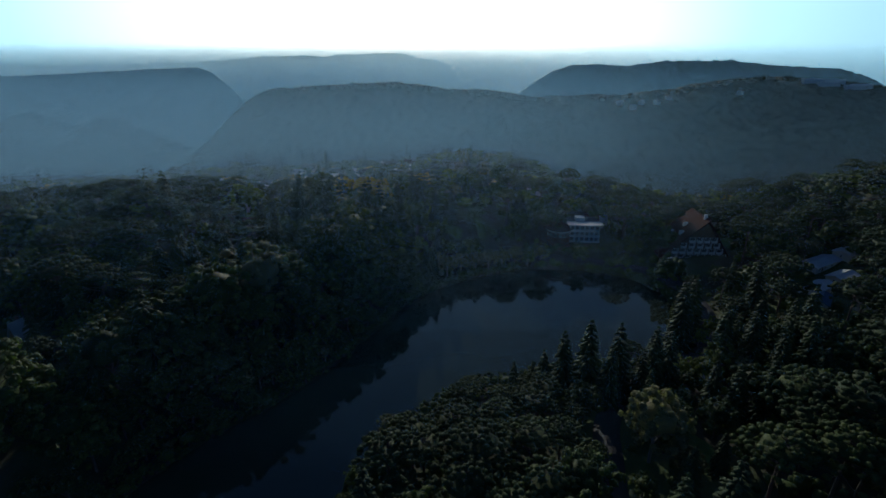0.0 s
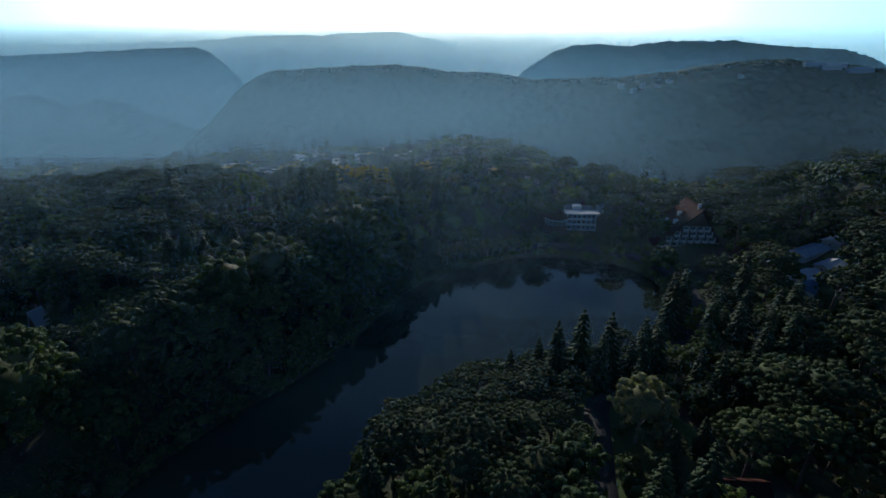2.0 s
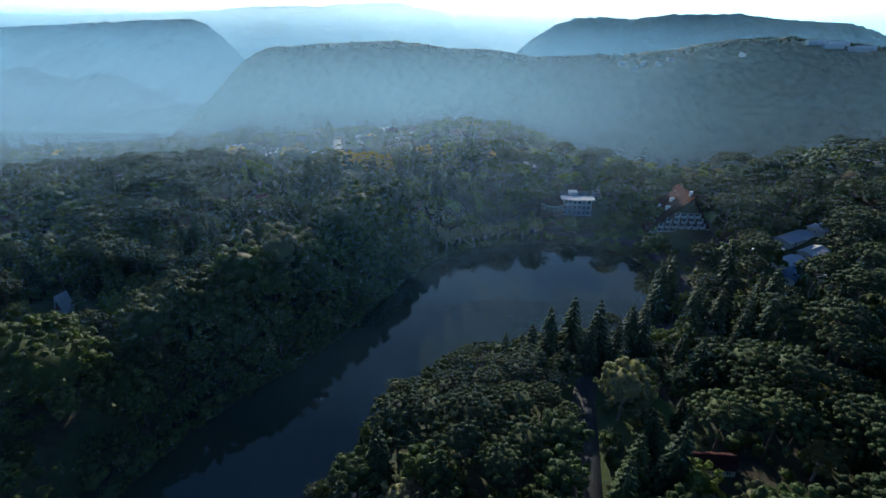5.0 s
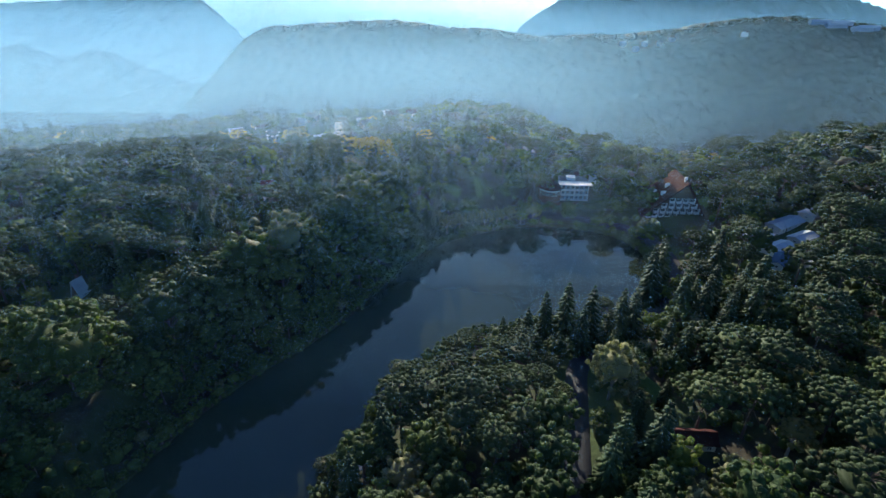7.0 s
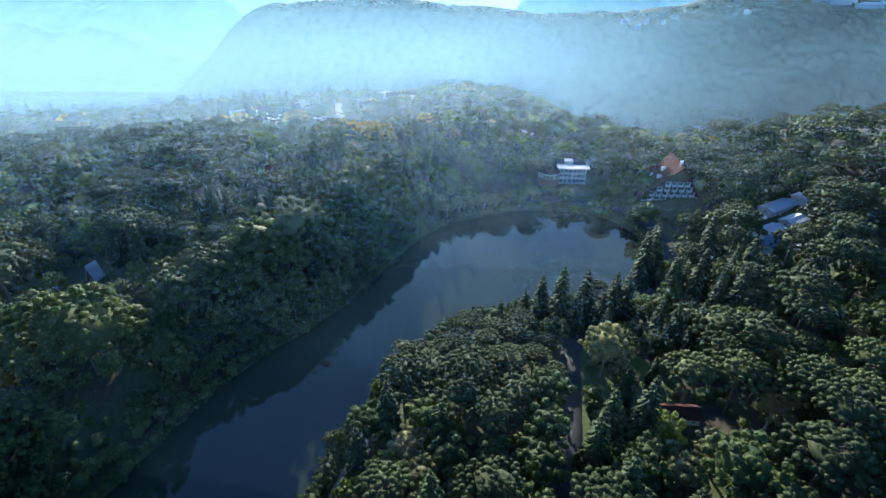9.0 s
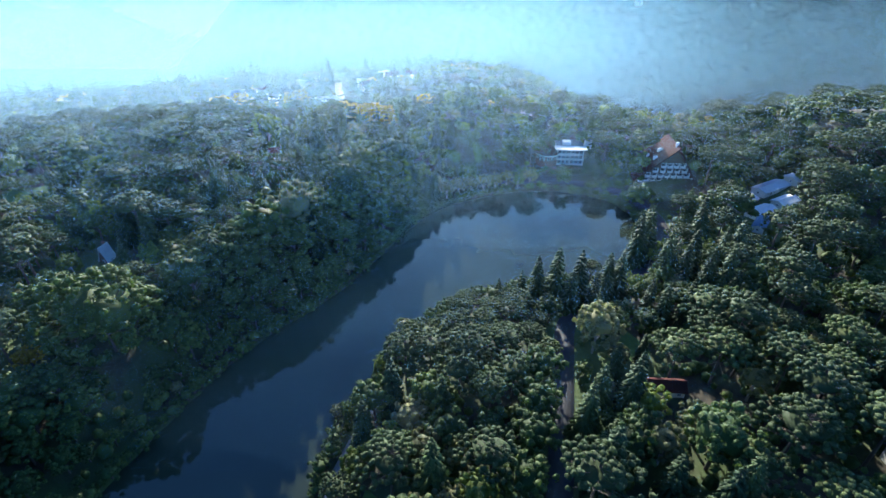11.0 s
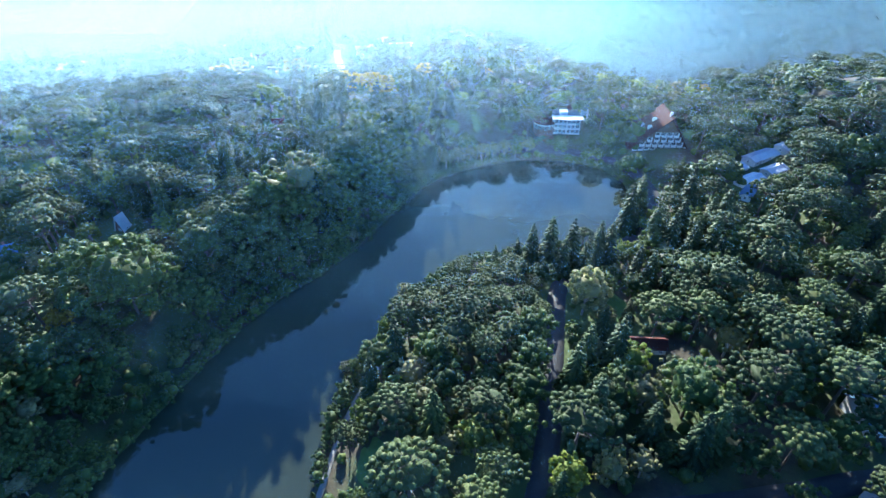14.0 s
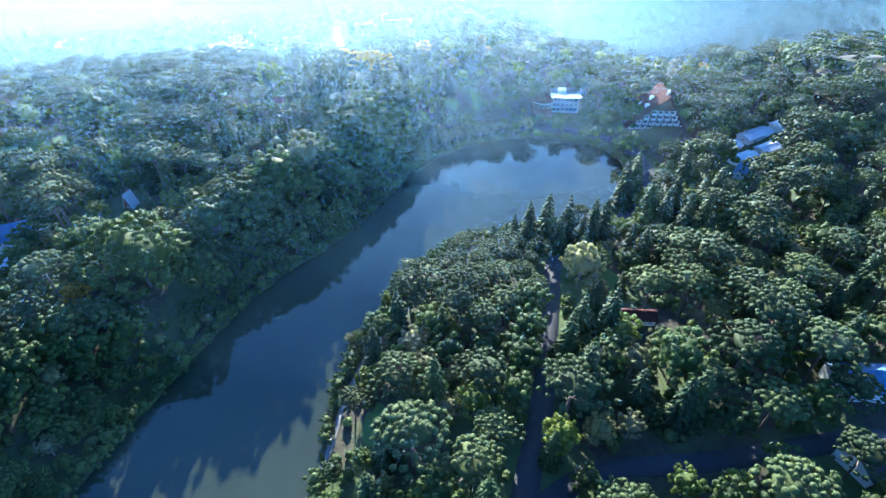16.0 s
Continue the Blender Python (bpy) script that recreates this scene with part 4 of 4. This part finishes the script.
def hill(crest_x, crest_z, y0, front, back, foot, bump, label, cells_x, cells_y, clumps=0, size=6.0, power=1.35):
    """A long wooded ridge whose crest runs across the view, with lumpy tree cover."""
    xs = np.linspace(crest_x[0], crest_x[-1], cells_x)
    ys = np.linspace(y0 - front, y0 + back, cells_y)

    def height(X, Y):
        top = np.interp(X, crest_x, crest_z)
        u = (Y - y0) / np.where(Y < y0, front, back)
        face = np.where(u < 0, 1 - np.abs(u) ** power, 1 - u * u)
        fold = np.sin(X / 61 + 1.7 * np.sin(Y / 83)) * np.sin(X / 137 + 2) * (top - foot) * 0.2 * np.clip(1 - face, 0, 1) * np.clip(face * 3, 0, 1)
        return foot + (top - foot) * np.maximum(face, 0) + fold
    X, Y = np.meshgrid(xs, ys)
    Z = height(X, Y) + far_rng.uniform(0, 1, X.shape) ** 2 * bump
    X = X + far_rng.normal(0, 0.3, X.shape) * (xs[1] - xs[0])
    v = np.stack([X.ravel(), Y.ravel(), Z.ravel()], 1)
    nx = cells_x
    i = (np.arange(cells_y - 1)[:, None] * nx + np.arange(nx - 1)[None]).ravel()
    tagged(new("backdrop", mesh_of("backdrop", v, np.stack([i, i + 1, i + nx + 1, i + nx], 1), SLOPE, True)), label, "hill", kind="structure")
    if clumps:
        px, py = far_rng.uniform(xs[0], xs[-1], clumps), y0 - front * far_rng.uniform(-0.03, 0.06, clumps)
        pz = height(px, py)
        r = size * far_rng.uniform(0.35, 1.0, len(px)) ** 0.8 * 1.9
        pieces = []
        for x, y, z, q in zip(px, py, pz, r):
            pieces.append(tuft(far_rng, (x, y, z + q * 0.15), (0, -0.2, 0.9), q, 0, 1.0, far_rng.uniform(0.5, 0.85), 1.1, 1))
        w = new("hill_wood", mesh_of("hill_wood", *gather(pieces), LEAF_HILL, True))
        tagged(w, "distant trees covering the ridge beyond the valley", "woodland", kind="stuff")
    return height


ridge = hill([-504, -440, -405, -377, -354, -337, -311, -291, -252, -176, -80, -42, 6, 82, 111, 160, 255, 304, 351, 398, 416, 472, 528, 585, 663, 749, 1100],
             [-107, -63, -30, -6, 18, 34, 50, 57, 59, 64, 68, 64, 58, 55, 50, 44, 48, 47, 53, 57, 62, 71, 76, 77, 70, 62, 44], 900, 400, 300, -150, 5.0, "wooded ridge, blue with haze, beyond the valley", 330, 150, 900, 4.0)
for gx, gy in ((600, 868), (640, 874), (680, 866), (622, 860), (664, 858)):
    house("greenhouse", gx, gy, 4, 34, 8, 3.0, 1.6, PALE_SHEET, PALE_SHEET, "long pale greenhouse on the far ridge", 1, 0, chimney=False, z=float(ridge(np.array([gx]), np.array([gy]))[0]) + 5, category="greenhouse", group="greenhouses on the ridge")
for gx, gy in ((300, 830), (318, 845), (340, 838), (362, 850), (285, 850), (470, 840)):
    house("hill_house", gx, gy, 10 + gx % 40, 9, 7, 3.5, 2, PLASTER, RED_TILE if gx % 3 else PALE_SHEET, "pale house on the far wooded ridge", 3, 1, z=float(ridge(np.array([gx]), np.array([gy]))[0]) + 4, group="houses on the ridge")
hill([300, 343, 409, 482, 568, 692, 819, 992, 1292, 1395, 1548, 1777, 1858, 1947, 2042, 2146], [-110, -35, 14, 62, 92, 100, 90, 111, 114, 100, 88, 78, 57, 14, -47, -135], 2400, 600, 400, -260, 8, "far wooded table hill in blue haze", 160, 40)
hill([-2600, -2171, -1818, -1584, -1350, -1117, -1012, -969, -934, -900, -860, -825], [30, 34, 49, 56, 69, 80, 84, 67, 36, -13, -69, -162], 2200, 900, 400, -260, 8, "far wooded plateau edge in blue haze", 160, 50)
hill([-3900, -3123, -2623, -2124, -1618, -1281, -1079, -812, -580, -482, -417, -354], [100, 103, 99, 87, 103, 121, 140, 146, 128, 96, 46, -48], 3200, 600, 400, -270, 8, "distant plateau fading into pale haze", 160, 40)
hill([-1200, -1068, -803, -541, -323, -192, -39, 48, 93, 206], [110, 132, 169, 177, 181, 144, 128, 79, 8, -137], 4200, 500, 300, -270, 8, "faintest hills under the bright sky", 120, 30)


# ---- the bright hazy sky low over the horizon, all round the distance ahead ----
def glow_material():
    m, n, l, p = nodes_of("bright_sky")
    geo, gap, length, em = n.new("ShaderNodeNewGeometry"), n.new("ShaderNodeVectorMath"), n.new("ShaderNodeVectorMath"), n.new("ShaderNodeEmission")
    gap.operation, length.operation = "MULTIPLY_ADD", "LENGTH"
    gap.inputs[1].default_value, gap.inputs[2].default_value = (1 / 5200, 0, 1 / 2100), (300 / 5200, 0, -420 / 2100)
    l.new(geo.outputs["Position"], gap.inputs[0])
    l.new(gap.outputs["Vector"], length.inputs[0])
    l.new(ramp(n, l, length.outputs["Value"], [(0.0, (1.0, 1.0, 0.97)), (0.24, (0.78, 0.92, 0.95)), (0.5, (0.33, 0.54, 0.66)), (0.75, (0.15, 0.3, 0.4)), (1.0, (0.045, 0.11, 0.17))]), em.inputs["Color"])
    em.inputs["Strength"].default_value = 11.5
    l.new(em.outputs["Emission"], n["Material Output"].inputs["Surface"])
    return m


around = np.radians(np.linspace(-75, 75, 61))
rows = np.linspace(-400, 1400, 9)
gv = np.array([(4700 * math.sin(a), 4700 * math.cos(a), h) for h in rows for a in around])
gi = (np.arange(len(rows) - 1)[:, None] * 61 + np.arange(60)[None]).ravel()
tagged(new("backdrop", mesh_of("backdrop", gv, np.stack([gi, gi + 1, gi + 62, gi + 61], 1), glow_material(), True)), "bright pale hazy sky over the horizon", "sky", kind="structure")


# ---- haze in the valley air, imitated by fine opaque strands, thinning upward ----
def haze_strand_material(name, colour):
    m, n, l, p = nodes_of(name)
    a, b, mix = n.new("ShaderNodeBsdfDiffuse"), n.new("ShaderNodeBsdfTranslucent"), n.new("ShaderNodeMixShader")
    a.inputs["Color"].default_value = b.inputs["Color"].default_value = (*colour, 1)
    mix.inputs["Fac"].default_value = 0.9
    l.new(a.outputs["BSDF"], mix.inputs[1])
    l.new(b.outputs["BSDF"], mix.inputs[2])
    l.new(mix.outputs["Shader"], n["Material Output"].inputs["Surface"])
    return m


# haze tints put into the strands' colour, palest for the farthest banks
WOOD_HAZE, VALLEY_HAZE = haze_strand_material("wood_haze_strand", (0.205, 0.325, 0.44)), haze_strand_material("valley_haze_strand", (0.12, 0.275, 0.415))
LAKE_HAZE, BLUE_HAZE, BRIGHT_HAZE = haze_strand_material("lake_haze_strand", (0.09, 0.25, 0.44)), haze_strand_material("blue_haze_strand", (0.38, 0.7, 0.97)), haze_strand_material("bright_haze_strand", (0.82, 0.95, 1.0))


def haze_strands(y, share, fall, low, high, half, lean, clearing=0.85):
    """One bank of imitated haze: fine slanting strands, thinner the higher they hang."""
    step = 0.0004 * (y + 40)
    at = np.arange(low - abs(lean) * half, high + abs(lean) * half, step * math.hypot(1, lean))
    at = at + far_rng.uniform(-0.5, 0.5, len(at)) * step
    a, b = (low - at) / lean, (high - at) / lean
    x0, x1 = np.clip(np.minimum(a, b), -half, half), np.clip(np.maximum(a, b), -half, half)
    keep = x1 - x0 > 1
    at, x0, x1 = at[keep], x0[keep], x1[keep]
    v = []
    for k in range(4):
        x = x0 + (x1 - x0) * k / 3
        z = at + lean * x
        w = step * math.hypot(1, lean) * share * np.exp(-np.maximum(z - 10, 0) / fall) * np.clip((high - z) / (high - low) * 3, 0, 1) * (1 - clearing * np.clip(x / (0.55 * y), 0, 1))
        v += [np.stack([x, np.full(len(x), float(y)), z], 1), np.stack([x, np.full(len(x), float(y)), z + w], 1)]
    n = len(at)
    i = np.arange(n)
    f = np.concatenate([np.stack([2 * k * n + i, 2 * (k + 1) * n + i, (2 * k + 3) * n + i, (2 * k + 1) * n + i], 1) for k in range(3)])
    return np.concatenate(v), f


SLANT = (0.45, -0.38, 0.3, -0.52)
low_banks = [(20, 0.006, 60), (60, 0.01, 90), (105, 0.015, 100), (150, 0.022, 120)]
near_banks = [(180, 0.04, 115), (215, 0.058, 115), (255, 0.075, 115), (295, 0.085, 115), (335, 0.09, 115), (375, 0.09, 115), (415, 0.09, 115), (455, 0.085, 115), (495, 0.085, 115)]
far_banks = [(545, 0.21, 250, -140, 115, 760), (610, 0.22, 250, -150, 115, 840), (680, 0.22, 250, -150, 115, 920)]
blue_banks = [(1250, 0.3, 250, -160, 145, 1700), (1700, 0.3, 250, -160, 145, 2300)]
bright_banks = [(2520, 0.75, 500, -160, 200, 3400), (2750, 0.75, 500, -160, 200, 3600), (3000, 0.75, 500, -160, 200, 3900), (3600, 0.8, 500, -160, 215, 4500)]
for stuff, air, label in (([(y, p, 150, -20, top, 130 + 1.1 * y) for y, p, top in low_banks], LAKE_HAZE, "fine blue strands imitating thin haze over the lake"), ([(y, p, 150, -20, top, 130 + 1.1 * y) for y, p, top in near_banks], WOOD_HAZE, "fine blue-white strands imitating thin haze over the wood"), (far_banks, VALLEY_HAZE, "fine blue strands imitating haze in the valley"),
                          (blue_banks, BLUE_HAZE, "fine blue strands imitating haze between the far hills"), (bright_banks, BRIGHT_HAZE, "fine pale strands imitating bright haze under the low sun")):
    haze = new("haze", mesh_of("haze", *gather([haze_strands(*b, SLANT[k % 4], 0.85 if b[0] < 1000 else 0.5) for k, b in enumerate(stuff)]), air))
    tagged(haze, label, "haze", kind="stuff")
